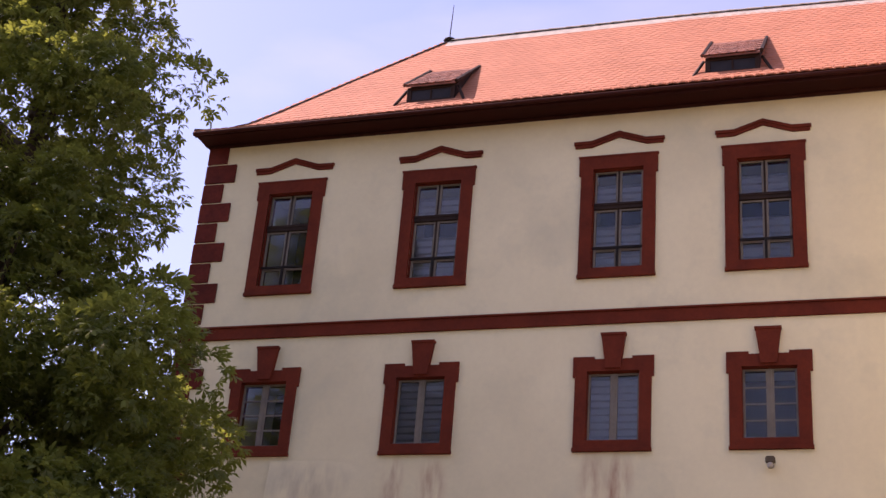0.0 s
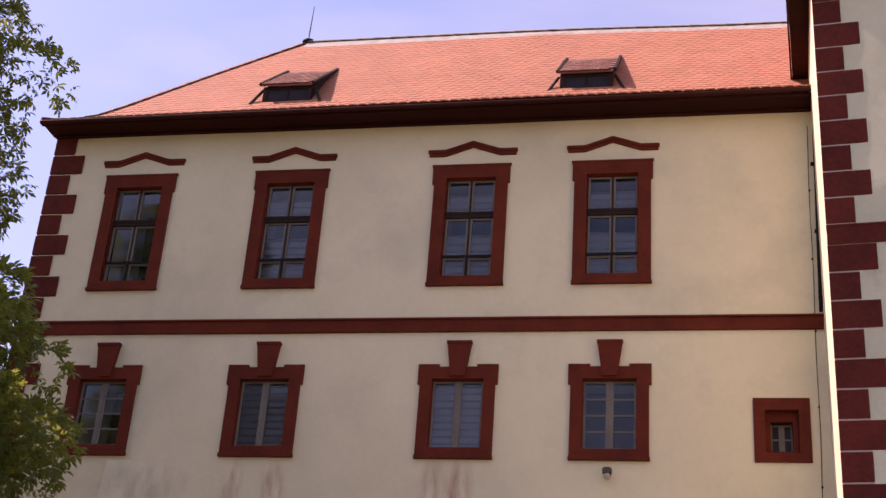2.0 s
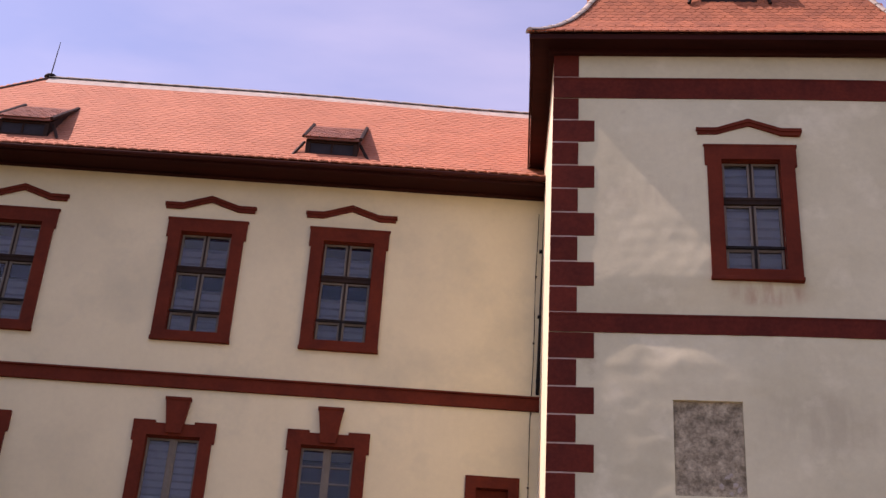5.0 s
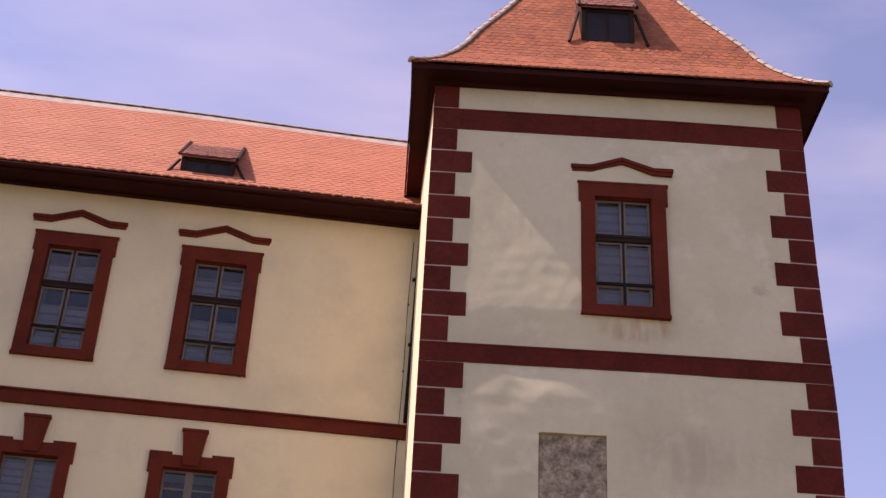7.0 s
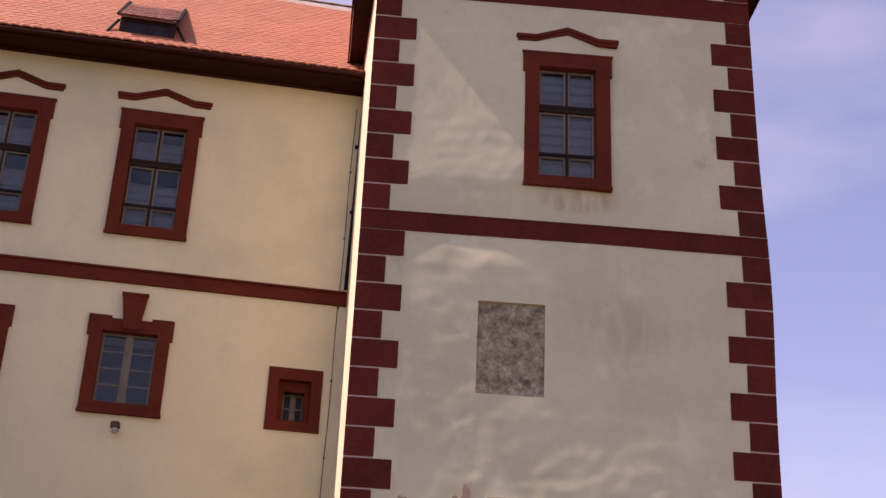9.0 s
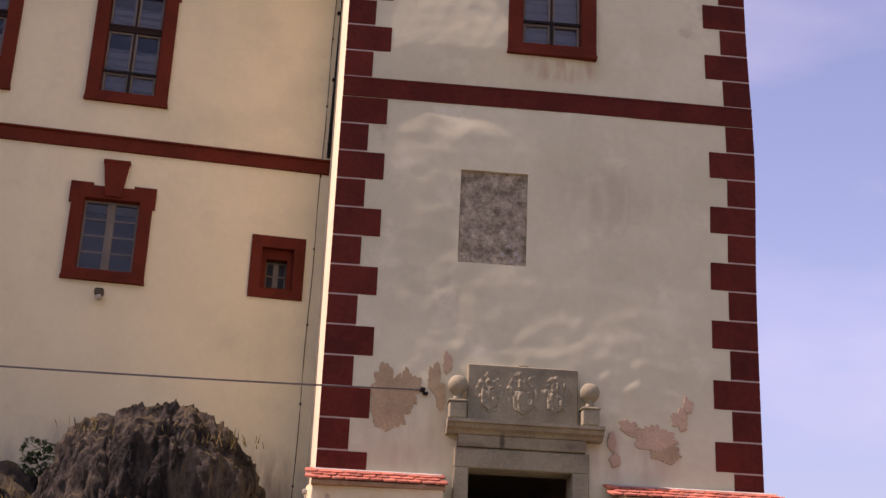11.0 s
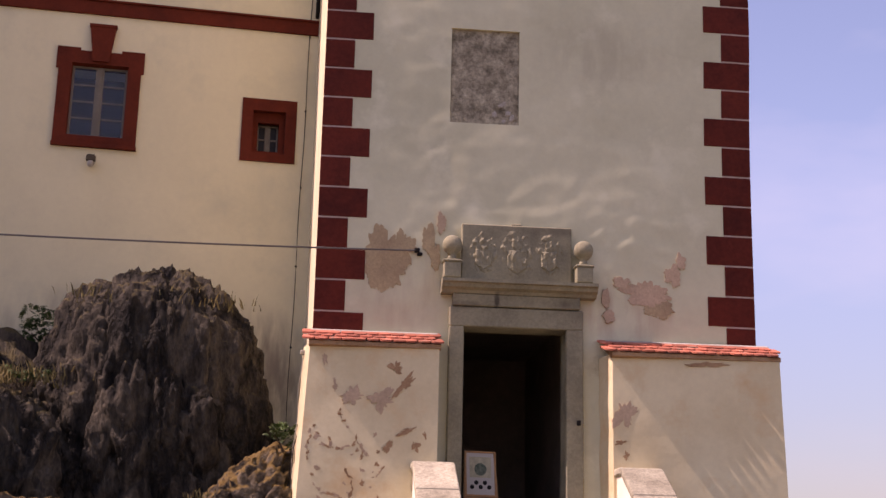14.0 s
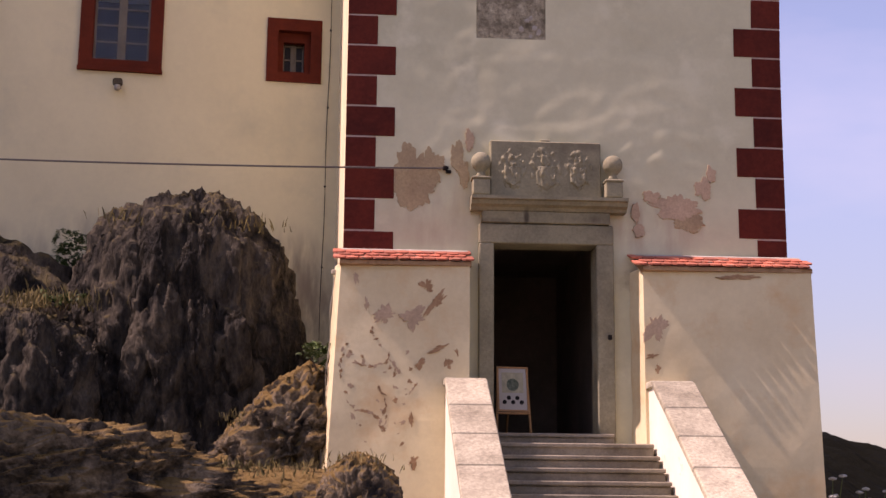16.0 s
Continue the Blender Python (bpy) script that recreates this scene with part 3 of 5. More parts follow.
def lay_tiles(parent, surf, material, w, rise, rows_, span, singles, label=""):
    """Lays tiles row by row. surf(u, s) is the roof's place at u along the eave and s up the slope; span(s) gives the row's ends.
    The tiles of the rows in singles become objects of their own, on one mesh; the rest is joined."""
    shape_v, shape_f = tile_shape(w * 0.985, rise * 2.1, 0.022)
    me = bpy.data.meshes.new("roof_tile")
    me.from_pydata(shape_v, [], shape_f)
    me.materials.append(material)
    sv = np.array(shape_v)
    vs, fs, made = [], [], 0
    rng = random.Random(5)
    for k in range(rows_):
        s = k * rise
        u0, u1 = span(s)
        n = int((u1 - u0) / w)
        for i in range(n + 1):
            u = u0 - (u0 - span(0)[0]) % w + (i + (0.5 if k % 2 else 0.0)) * w + rng.uniform(-0.002, 0.002)
            if not u0 <= u <= u1:
                continue
            p, up, along = surf(u, s), surf(u, s + 0.1) - surf(u, s), surf(u + 0.1, s) - surf(u, s)
            along.normalize()
            up.normalize()
            off = along.cross(up).normalized()
            m = Matrix((along, (up - off * 0.035).normalized(), off)).transposed().to_4x4()
            m = Matrix.Rotation(rng.uniform(-0.004, 0.004), 4, off) @ m
            m.translation = p + off * (0.026 + rng.uniform(-0.0005, 0.0005))
            if k in singles and made < 290:
                ob = new("roof_tile", me)
                ob.parent = parent
                ob.matrix_basis = m
                made += 1
            else:
                r, t = np.array(m.to_3x3()), np.array(m.translation)
                base = len(vs) * len(sv)
                vs.append(sv @ r.T + t)
                fs += [tuple(base + j for j in f) for f in shape_f]
    mj = bpy.data.meshes.new("roof_tiling")
    mj.from_pydata(np.concatenate(vs).tolist(), [], fs)
    mj.materials.append(material)
    ob = new("roof_tiling", mj)
    ob.parent = parent
    return tagged(ob, label, kind="stuff")


def cover_tiles(parent, name, a, b, count, radius, material, label="", bed=0.0):
    """Half-round tiles in a row from a to b, each lapping the next."""
    a, b = Vector(a), Vector(b)
    d = (b - a) / count
    bm = bmesh.new()
    n = 8
    for z, r in ((0, radius * 1.12), (d.length * 1.08, radius * 0.95)):
        for k in range(n + 1):
            t = math.pi * k / n
            bm.verts.new((r * math.cos(t), r * math.sin(t) * 0.8, z))
    bm.verts.ensure_lookup_table()
    for k in range(n):
        bm.faces.new((bm.verts[k], bm.verts[k + 1], bm.verts[n + 2 + k], bm.verts[n + 1 + k]))
    bm.faces.new(bm.verts[: n + 1])
    me = mesh_of(name, bm, material)
    side = d.cross(Vector((0, 0, 1))).normalized()
    up = side.cross(d).normalized()
    turn = Matrix((side, up, d.normalized())).transposed().to_4x4()
    for k in range(count):
        m = turn.copy()
        m.translation = a + d * k
        ob = new(name, me)
        ob.parent = parent
        ob.matrix_basis = m
        if label:
            tagged(ob, label)


def lerp(table, v):
    for (a, p), (b, q) in zip(table, table[1:]):
        if v <= b:
            return p + (q - p) * (v - a) / (b - a)
    return table[-1][1]


def arc(table):
    """From the run and rise of a roof's section: the length up the slope against run and rise."""
    s, out = 0.0, []
    for i, (d, z) in enumerate(table):
        if i:
            s += math.hypot(d - table[i - 1][0], z - table[i - 1][1])
        out.append((s, d, z))
    return out


# ---- the long wing; its facade lies at y = 0 of its own space ----
WX0, WX1, WTOP, WEAVE = -12.35, 2.15, 14.74, 0.5
wing = thing("castle_wing", "long cream plastered castle wing with dark red trim and tiled roof", "building", pose(0, 21, 0))
TALL_X = [-10.46, -7.49, -4.12, -1.59]
TALL_Z, LOW_Z = 11.44, 8.33
SMALL_X, SMALL_Z = 1.125, 8.30
holes = [(x - 0.45, x + 0.45, TALL_Z + 0.15, TALL_Z + 2.16) for x in TALL_X] + [(x - 0.45, x + 0.45, LOW_Z + 0.15, LOW_Z + 1.37) for x in TALL_X] + [(SMALL_X - 0.27, SMALL_X + 0.27, SMALL_Z + 0.14, SMALL_Z + 0.87)]


def wing_relief(x, z):
    return 0.012 * noise.noise((x * 0.35, z * 0.35, 3)) + 0.004 * noise.noise((x * 1.6, z * 1.6, 8))


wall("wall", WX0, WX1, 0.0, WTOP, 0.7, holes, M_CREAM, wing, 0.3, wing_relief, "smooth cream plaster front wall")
part("side_wall", boxes((WX0, WX0 + 0.7, 0.7, 7.6, 0, WTOP), (WX0 + 0.7, WX1 + 3, 6.9, 7.6, 0, WTOP)), M_CREAM, wing)
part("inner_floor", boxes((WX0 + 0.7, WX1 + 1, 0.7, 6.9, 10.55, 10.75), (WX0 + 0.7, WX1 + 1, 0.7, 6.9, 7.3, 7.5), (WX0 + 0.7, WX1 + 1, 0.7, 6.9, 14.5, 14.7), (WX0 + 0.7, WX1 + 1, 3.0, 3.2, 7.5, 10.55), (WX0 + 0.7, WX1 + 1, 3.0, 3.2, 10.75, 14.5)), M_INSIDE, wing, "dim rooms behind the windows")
part("string_course", boxes((WX0 - 0.05, WX1, -0.05, 0.04, 10.545, 10.765), (WX0 - 0.07, WX1, -0.08, 0.04, 10.765, 10.80), bevel=0.006), M_RED, wing, "dark red painted string course")
for i, x in enumerate(TALL_X):
    tall_window(wing, "window", x, TALL_Z, i > 0)
    low_window(wing, "window", x, LOW_Z, i in (1, 2))
small_window(wing, "window", SMALL_X, SMALL_Z)
qz, k = WTOP - 0.42, 0
while qz > 2.0:
    if not (10.3 < qz < 10.8):
        ln = 0.40 if k % 2 == 0 else 0.62
        part("quoin", boxes((WX0 - 0.03, WX0 + ln, -0.028, 0.05, qz + 0.012, qz + 0.408), (WX0 - 0.03, WX0 + 0.05, 0.05, ln, qz + 0.012, qz + 0.408), bevel=0.006), M_QUOIN, wing)
    qz -= 0.43
    k += 1
# the eaves: boarded soffit, fascia and half-round gutter
EV = -WEAVE
part("soffit", boxes((WX0 - 0.12, WX1, EV, 0.0, WTOP, WTOP + 0.04)), M_EAVE, wing, "dark brown boarded soffit")
part("cornice", boxes((WX0 - 0.06, WX1, -0.08, 0.02, WTOP - 0.05, WTOP - 0.004), bevel=0.008), M_EAVE, wing, "thin dark red-brown cornice moulding")
part("fascia", boxes((WX0 - 0.12, WX1, EV - 0.03, EV, WTOP - 0.05, WTOP + 0.02)), M_EAVE, wing)


def gutter(parent, a, b, r=0.075):
    a, b = Vector(a), Vector(b)
    d = (b - a).normalized()
    side = d.cross(Vector((0, 0, 1))).normalized()
    bm = bmesh.new()
    n = 8
    rows_ = []
    for p in (a, b):
        row = []
        for rr in (r, r - 0.008):
            for k in range(n + 1):
                t = math.pi + math.pi * k / n
                row.append(bm.verts.new(p + side * rr * math.cos(t) + Vector((0, 0, rr * math.sin(t)))))
        rows_.append(row)
    A, B = rows_
    for o in (0, n + 1):
        for k in range(n):
            bm.faces.new((A[o + k], A[o + k + 1], B[o + k + 1], B[o + k]))
    for k in (0, n):
        bm.faces.new((A[k], B[k], B[n + 1 + k], A[n + 1 + k]))
    return part("gutter", bm, M_GUTTER, parent, "red-brown painted half-round gutter", smooth=True)


gutter(wing, (WX0 - 0.12, EV - 0.085, WTOP + 0.0), (WX1 - 0.25, EV - 0.085, WTOP + 0.06), 0.055)

WPROF = [(0, 0), (0.38, 0.18), (0.76, 0.52), (1.14, 0.96), (1.53, 1.44), (2.36, 2.46), (3.78, 4.18)]
WARC = arc(WPROF)
RUN, RISE = WPROF[-1]
RX0, RY0, RZ0 = WX0 - 0.12, EV - 0.06, WTOP + 0.03      # the roof's front left eave corner
SLOPE = WARC[-1][0]


def sag(x):
    """The old ridge sinks towards the tower."""
    t = min(1.0, max(0.0, (x + 4.0) / 6.0))
    return 0.11 * t * t * (3 - 2 * t)


def eave_lift(x):
    """The eave climbs a little towards the tower."""
    return 0.075 * min(1.0, max(0.0, (x - RX0) / 9.0))


def wing_roof(u, s):
    d, z = lerp([(a, b) for a, b, c in WARC], s), lerp([(a, c) for a, b, c in WARC], s)
    return Vector((u, RY0 + d, RZ0 + z - sag(u) * z / RISE + eave_lift(u) * (1 - z / RISE)))


def make_wing_roof():
    bm = bmesh.new()
    x1 = WX1 + 2.0
    rows_ = []
    for d, z in WPROF:
        y0, y1 = RY0 + d, max(RY0 + 2 * RUN - d, RY0 + d + 0.001)
        xs = [x1, 2.0, 1.0, 0.0, -1.0, -2.0, -3.4, -6.0, RX0 + d]
        rows_.append([bm.verts.new((x, y0, RZ0 + z - sag(x) * z / RISE + eave_lift(x) * (1 - z / RISE))) for x in xs] + [bm.verts.new((x, y1, RZ0 + z - sag(x) * z / RISE)) for x in xs[::-1]])
    for a, b in zip(rows_, rows_[1:]):
        for k in range(len(a) - 1):
            bm.faces.new((a[k], a[k + 1], b[k + 1], b[k]))
    roof = part("roof", bm, M_TILE, wing, "steep hipped roof of orange-red clay tiles")
    lay_tiles(roof, wing_roof, M_TILE, 0.19, 0.15, int(SLOPE / 0.15), lambda s: (RX0 + 0.05 + lerp([(a, b) for a, b, c in WARC], s), WX1 + 0.1), (0, 1, 2), "rows of flat clay tiles")
    pts = [Vector((RX0 + d, RY0 + d, RZ0 + z + 0.03)) for d, z in WPROF]
    for a, b in zip(pts, pts[1:]):
        cover_tiles(roof, "hip_tile", a, b, max(1, round((b - a).length / 0.36)), 0.062, M_HIP, "hip tile coloured dark for its shaded side")
    d0 = RUN - 0.27
    z0 = lerp(WPROF, d0)
    bm = bmesh.new()
    stops = [RX0 + RUN, -6.0, -4.0, -2.5, -1.0, 0.5, WX1 + 0.6]
    side_prism(bm, [(RY0 + d0, RZ0 + z0 + 0.03), (RY0 + d0, RZ0 + z0 + 0.075), (RY0 + RUN, RZ0 + RISE + 0.09), (RY0 + RUN, RZ0 + RISE)], stops[0], stops[-1])
    for x in stops[1:-1]:
        bmesh.ops.bisect_plane(bm, geom=bm.verts[:] + bm.edges[:] + bm.faces[:], plane_co=(x, 0, 0), plane_no=(1, 0, 0))
    for v in bm.verts:
        v.co.z -= sag(v.co.x)
    for xa, xb in zip(stops, stops[1:]):
        cover_tiles(roof, "ridge_tile", (xa, RY0 + RUN, RZ0 + RISE + 0.03 - sag(xa)), (xb, RY0 + RUN, RZ0 + RISE + 0.03 - sag(xb)), max(1, round((xb - xa) / 0.36)), 0.08, M_MORTAR, "pale mortared ridge tile")
    part("ridge_bed", bm, M_MORTAR, roof, "pale mortar bed along the ridge")
    return roof


make_wing_roof()


def dormer(parent, x, y, z, run, rise, w, h=0.39, name="dormer"):
    """A low shed dormer that grows out of a roof slope: its front sill at (x, y, z), its roof meeting the slope run further in and rise higher."""
    d = part(name, boxes((-w / 2, w / 2, 0.0, 0.05, 0.0, 0.09), (-w / 2, -w / 2 + 0.09, 0.0, 0.06, 0.09, h - 0.06), (w / 2 - 0.09, w / 2, 0.0, 0.06, 0.09, h - 0.06), (-w / 2, w / 2, 0.0, 0.06, h - 0.06, h), (-0.02, 0.02, 0.01, 0.05, 0.09, h - 0.06), bevel=0.005), M_DARKWOOD, parent, "low dark wooden shed dormer with small panes", pose(x, y, z))
    for s in (-1, 1):
        bm = bmesh.new()
        side_prism(bm, [(0.02, 0.0), (0.02, h - 0.02), (run, rise + 0.06), (run, rise - 0.25), (0.5, 0.30)], s * (w / 2 - 0.02) - 0.02, s * (w / 2 - 0.02) + 0.02)
        part("cheek", bm, M_DARKWOOD, d)
        a, b = sorted((s * 0.02, s * (w / 2 - 0.09)))
        pane = part("pane", boxes((a, b, 0.03, 0.036, 0.09, h - 0.06)), M_DUSTY, d)
        pane.visible_shadow = False
        bm = tube([(s * (w / 2 + 0.04), -0.08, h + 0.01), (s * (w / 2 + 0.04), run + 0.12, rise + 0.20)], 0.04, 5)
        part("barge_board", bm, M_DARKWOOD, d)
        bm = tube([(s * (w / 2 + 0.22), -0.06, -0.04), (s * (w / 2 + 0.04), 0.10, h - 0.01)], 0.032, 5)
        part("side_batten", bm, M_DARKWOOD, d)
    part("back_board", boxes((-w / 2 + 0.05, w / 2 - 0.05, 0.25, 0.28, 0.0, h)), M_INSIDE, d)
    slope = Vector((0, run + 0.06, rise - h + 0.06)).normalized()
    length = math.hypot(run + 0.06, rise - h + 0.06)
    base = Vector((0, -0.06, h - 0.03))
    bm = bmesh.new()
    side_prism(bm, [(-0.06, h - 0.03), (run, rise + 0.03), (run, rise + 0.07), (-0.06, h + 0.01)], -w / 2 - 0.01, w / 2 + 0.01)
    part("dormer_roof", bm, M_TILE_BROWN, d, "dull brown weathered tiles")
    vs, fs = [], []
    sv, sf = tile_shape(0.165, 0.32, 0.018)
    sv = np.array(sv)
    off = Vector((1, 0, 0)).cross(slope)
    for k in range(int(length / 0.155)):
        for i in range(int(w / 0.17) + 1):
            u = -w / 2 + (i + (0.5 if k % 2 else 0)) * 0.17
            if abs(u) > w / 2:
                continue
            m = np.array(Matrix((Vector((1, 0, 0)), (slope - off * 0.05).normalized(), off)).transposed())
            n0 = len(vs) * len(sv)
            vs.append(sv @ m.T + np.array(base + Vector((u, 0, 0)) + slope * (k * 0.155) + off * 0.045))
            fs += [tuple(n0 + j for j in f) for f in sf]
    me = bpy.data.meshes.new("dormer_tiling")
    me.from_pydata(np.concatenate(vs).tolist(), [], fs)
    me.materials.append(M_TILE_BROWN)
    ob = new("dormer_tiling", me)
    ob.parent = d
    tagged(ob, kind="stuff")
    return d


for x in (-7.98, -2.14):
    dormer(wing, x, 0.42, 15.60, 1.2, 1.43, 0.99)
# lightning rod at the end of the ridge
part("lightning_rod", tube([(RX0 + RUN, RY0 + RUN, RZ0 + RISE), (RX0 + RUN, RY0 + RUN, RZ0 + RISE + 0.25), (RX0 + RUN + 0.03, RY0 + RUN, RZ0 + RISE + 1.05)], [0.016, 0.014, 0.007], 6), M_IRON, wing, "thin dark lightning rod")
bm = bmesh.new()
bmesh.ops.create_uvsphere(bm, u_segments=10, v_segments=6, radius=0.12, matrix=Matrix.Translation((RX0 + RUN, RY0 + RUN, RZ0 + RISE + 0.08)) @ Matrix.Diagonal((1.2, 1, 0.6, 1)))
part("rod_foot", bm, M_IRON, wing, smooth=True)

# ---- the gate tower, in a space of its own: x along its front, y inwards ----
TM = pose(1.694, 17.89, 0, 0, 0, -5.714)
TW, TD, TTOP = 6.09, 6.2, 15.68
tower = thing("gate_tower", "square plastered gate tower with dark red quoins and flared roof", "tower", TM)
DOOR = (2.02, 3.41, 2.44, 5.13)
T_WIN_X, T_WIN_Z = 3.07, 11.41
PLQ = (1.78, 2.755, 8.06, 9.47)


def tower_belly(x):
    """The front wall falls back a little towards its far corner."""
    return 0.05 * max(0.0, (x - TW / 2) / (TW / 2)) ** 2


def lean(x, z):
    """The far corner swells out a little below the upper string course."""
    return 0.065 * math.exp(-((z - 10.0) / 1.5) ** 2) * max(0.0, (x - 4.4) / (TW - 4.4))


def swell(x, z):
    """A broad swelling of the plaster in the upper storey that catches the sun on one flank."""
    peak = 1.75 + 0.70 * min(1.0, max(0.0, (z - 10.85) / 1.1)) + 0.10 * noise.noise((2.0, z * 1.4, 5.0))
    up = max(0.0, (x - 0.5) / (peak - 0.5)) if x < peak else 0.5 + 0.5 * math.cos(math.pi * min(1.0, (x - peak) / 2.9))
    high = min(1.0, max(0.0, (z - 10.84) / 0.6)) * min(1.0, max(0.0, (14.7 - z) / 0.6))
    low = 0.4 * min(1.0, max(0.0, (z - 8.8) / 1.2)) * min(1.0, max(0.0, (10.5 - z) / 0.5))
    return -0.095 * min(up, 1.0) * max(high, low)


def tower_relief(x, z):
    near = min(1.0, max(0.0, (14.5 - z) / 2.0))
    v = 0.010 * noise.noise((x * 0.8, z * 0.8, 1)) + 0.006 * noise.noise((x * 1.9 + z * 0.7, z * 2.6 - x * 0.6, 4)) + 0.0055 * noise.noise((x * 4.2, z * 5.6, 9))
    edge = min(1.0, max(0.0, (min(x, TW - x) - 0.62) / 0.6))
    band = min(1.0, max(0.0, (abs(z - 10.66) - 0.2) / 0.3))
    v -= band * 0.030 * max(0.0, noise.noise((x * 0.9 + 2, z * 0.7, 33)) + 0.15) * max(0.0, noise.noise((x * 2.6 + z * 1.4 + 7, z * 3.6 - x * 1.5, 21)) - 0.12)
    w = 0.5 * noise.noise((x * 1.3, z * 1.3, 40))
    v += (0.0045 * noise.noise((x * 2.2 - z * 0.8 + w, z * 3.4 + x * 0.5 - w, 14)) - 0.010 * max(0.0, 0.25 - abs(noise.noise((x * 2.7 + 2 * w, z * 4.0 - w, 51))))) * (z < 10.4)
    v -= 0.010 * noise.noise((x * 0.5 + 3, z * 0.45, 12))
    return v * near * (0.12 + 0.88 * edge) - 0.003 + tower_belly(x) + swell(x, z)


t_holes = [(DOOR[0] - 0.18, DOOR[1] + 0.21, DOOR[2] - 0.05, DOOR[3] + 0.25), (T_WIN_X - 0.45, T_WIN_X + 0.45, T_WIN_Z + 0.15, T_WIN_Z + 2.16), PLQ]
front = wall("wall", 0, TW, 0, TTOP, 0.8, t_holes, M_TOWER, tower, 0.055, tower_relief, "uneven aged grey-beige plaster front wall")
for v in front.data.vertices:
    v.co.x += lean(v.co.x, v.co.z)
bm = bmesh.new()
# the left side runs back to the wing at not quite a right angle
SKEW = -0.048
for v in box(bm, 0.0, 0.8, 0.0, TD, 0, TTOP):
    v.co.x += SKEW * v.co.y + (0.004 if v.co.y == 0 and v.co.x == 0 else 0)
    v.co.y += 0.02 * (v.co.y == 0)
part("side_wall", bm, M_SIDE, tower, "plaster side wall, coloured lighter for the sun on it")
part("side_wall", boxes((TW - 0.8, TW, 0.8, TD, 0, TTOP)), M_TOWER, tower)
part("back_wall", boxes((0.8, TW - 0.8, TD - 0.8, TD, 0, TTOP)), M_TOWER, tower)
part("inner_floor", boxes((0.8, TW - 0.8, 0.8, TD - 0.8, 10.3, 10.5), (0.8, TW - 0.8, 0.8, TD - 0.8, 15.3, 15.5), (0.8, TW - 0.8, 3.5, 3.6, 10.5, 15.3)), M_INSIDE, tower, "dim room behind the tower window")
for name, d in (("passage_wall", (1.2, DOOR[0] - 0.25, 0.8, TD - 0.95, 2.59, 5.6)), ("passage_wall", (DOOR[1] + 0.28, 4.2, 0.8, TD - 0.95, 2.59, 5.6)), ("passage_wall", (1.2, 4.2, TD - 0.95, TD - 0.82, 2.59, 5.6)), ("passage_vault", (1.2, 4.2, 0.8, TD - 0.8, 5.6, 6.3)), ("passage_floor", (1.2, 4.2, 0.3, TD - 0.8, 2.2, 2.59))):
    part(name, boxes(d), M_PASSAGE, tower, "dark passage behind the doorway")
part("plaque_backing", boxes((PLQ[0] - 0.05, PLQ[1] + 0.05, 0.075, 0.5, PLQ[2] - 0.05, PLQ[3] + 0.05)), M_PLAQUE, tower)


def make_plaque():
    bm = bmesh.new()
    nx, nz = 60, 84
    g = [[bm.verts.new((PLQ[0] + (PLQ[1] - PLQ[0]) * i / nx, tower_belly(2.27) + 0.020 + 0.005 * noise.fractal((i * 0.4, k * 0.4, 2), 0.7, 2.0, 5), PLQ[2] + (PLQ[3] - PLQ[2]) * k / nz)) for k in range(nz + 1)] for i in range(nx + 1)]
    for i in range(nx):
        for k in range(nz):
            bm.faces.new((g[i][k], g[i + 1][k], g[i + 1][k + 1], g[i][k + 1]))
    part("plaque", bm, M_PLAQUE, tower, "rough grey worn stone panel let into the wall")
    rng = random.Random(3)
    for k in range(9):
        bm = bmesh.new()
        bmesh.ops.create_icosphere(bm, subdivisions=1, radius=1)
        for v in bm.verts:
            v.co *= rng.uniform(0.7, 1.2)
        size = rng.uniform(0.018, 0.045)
        x, z = PLQ[1] - 0.05 - rng.random() ** 1.6 * 0.34, PLQ[2] + 0.05 + rng.random() ** 2 * 0.30
        part("chip", bm, M_MORTAR, tower, "pale broken stone chip", Matrix.Translation((x, tower_belly(2.27) + 0.014, z)) @ Matrix.Diagonal((size, 0.014, size * 1.2, 1)))


make_plaque()
BANDS = [(10.52, 10.80), (14.74, 15.11)]


def follow(bm):
    """Lets a painted band lie on the uneven wall."""
    for x in (0.5, 1.0, 1.5, 1.9, 2.2, 2.6, 3.0, 3.5, 4.0, 4.4, 5.0, 5.5):
        bmesh.ops.bisect_plane(bm, geom=bm.verts[:] + bm.edges[:] + bm.faces[:], plane_co=(x, 0, 0), plane_no=(1, 0, 0))
    for v in bm.verts:
        v.co.y += tower_belly(v.co.x) + swell(v.co.x, v.co.z)
        v.co.x += lean(v.co.x, v.co.z)
    return bm


for z0, z1 in BANDS:
    part("string_course", follow(boxes((0.0, TW, -0.020, 0.08, z0, z1), (-0.004, TW + 0.004, -0.026, 0.08, z1 - 0.002, z1 + 0.03))), M_QUOIN, tower, "dark red painted string course")
    part("string_course", boxes((TW - 0.04, TW + 0.02, 0.10, TD, z0, z1)), M_QUOIN, tower, "dark red painted string course")


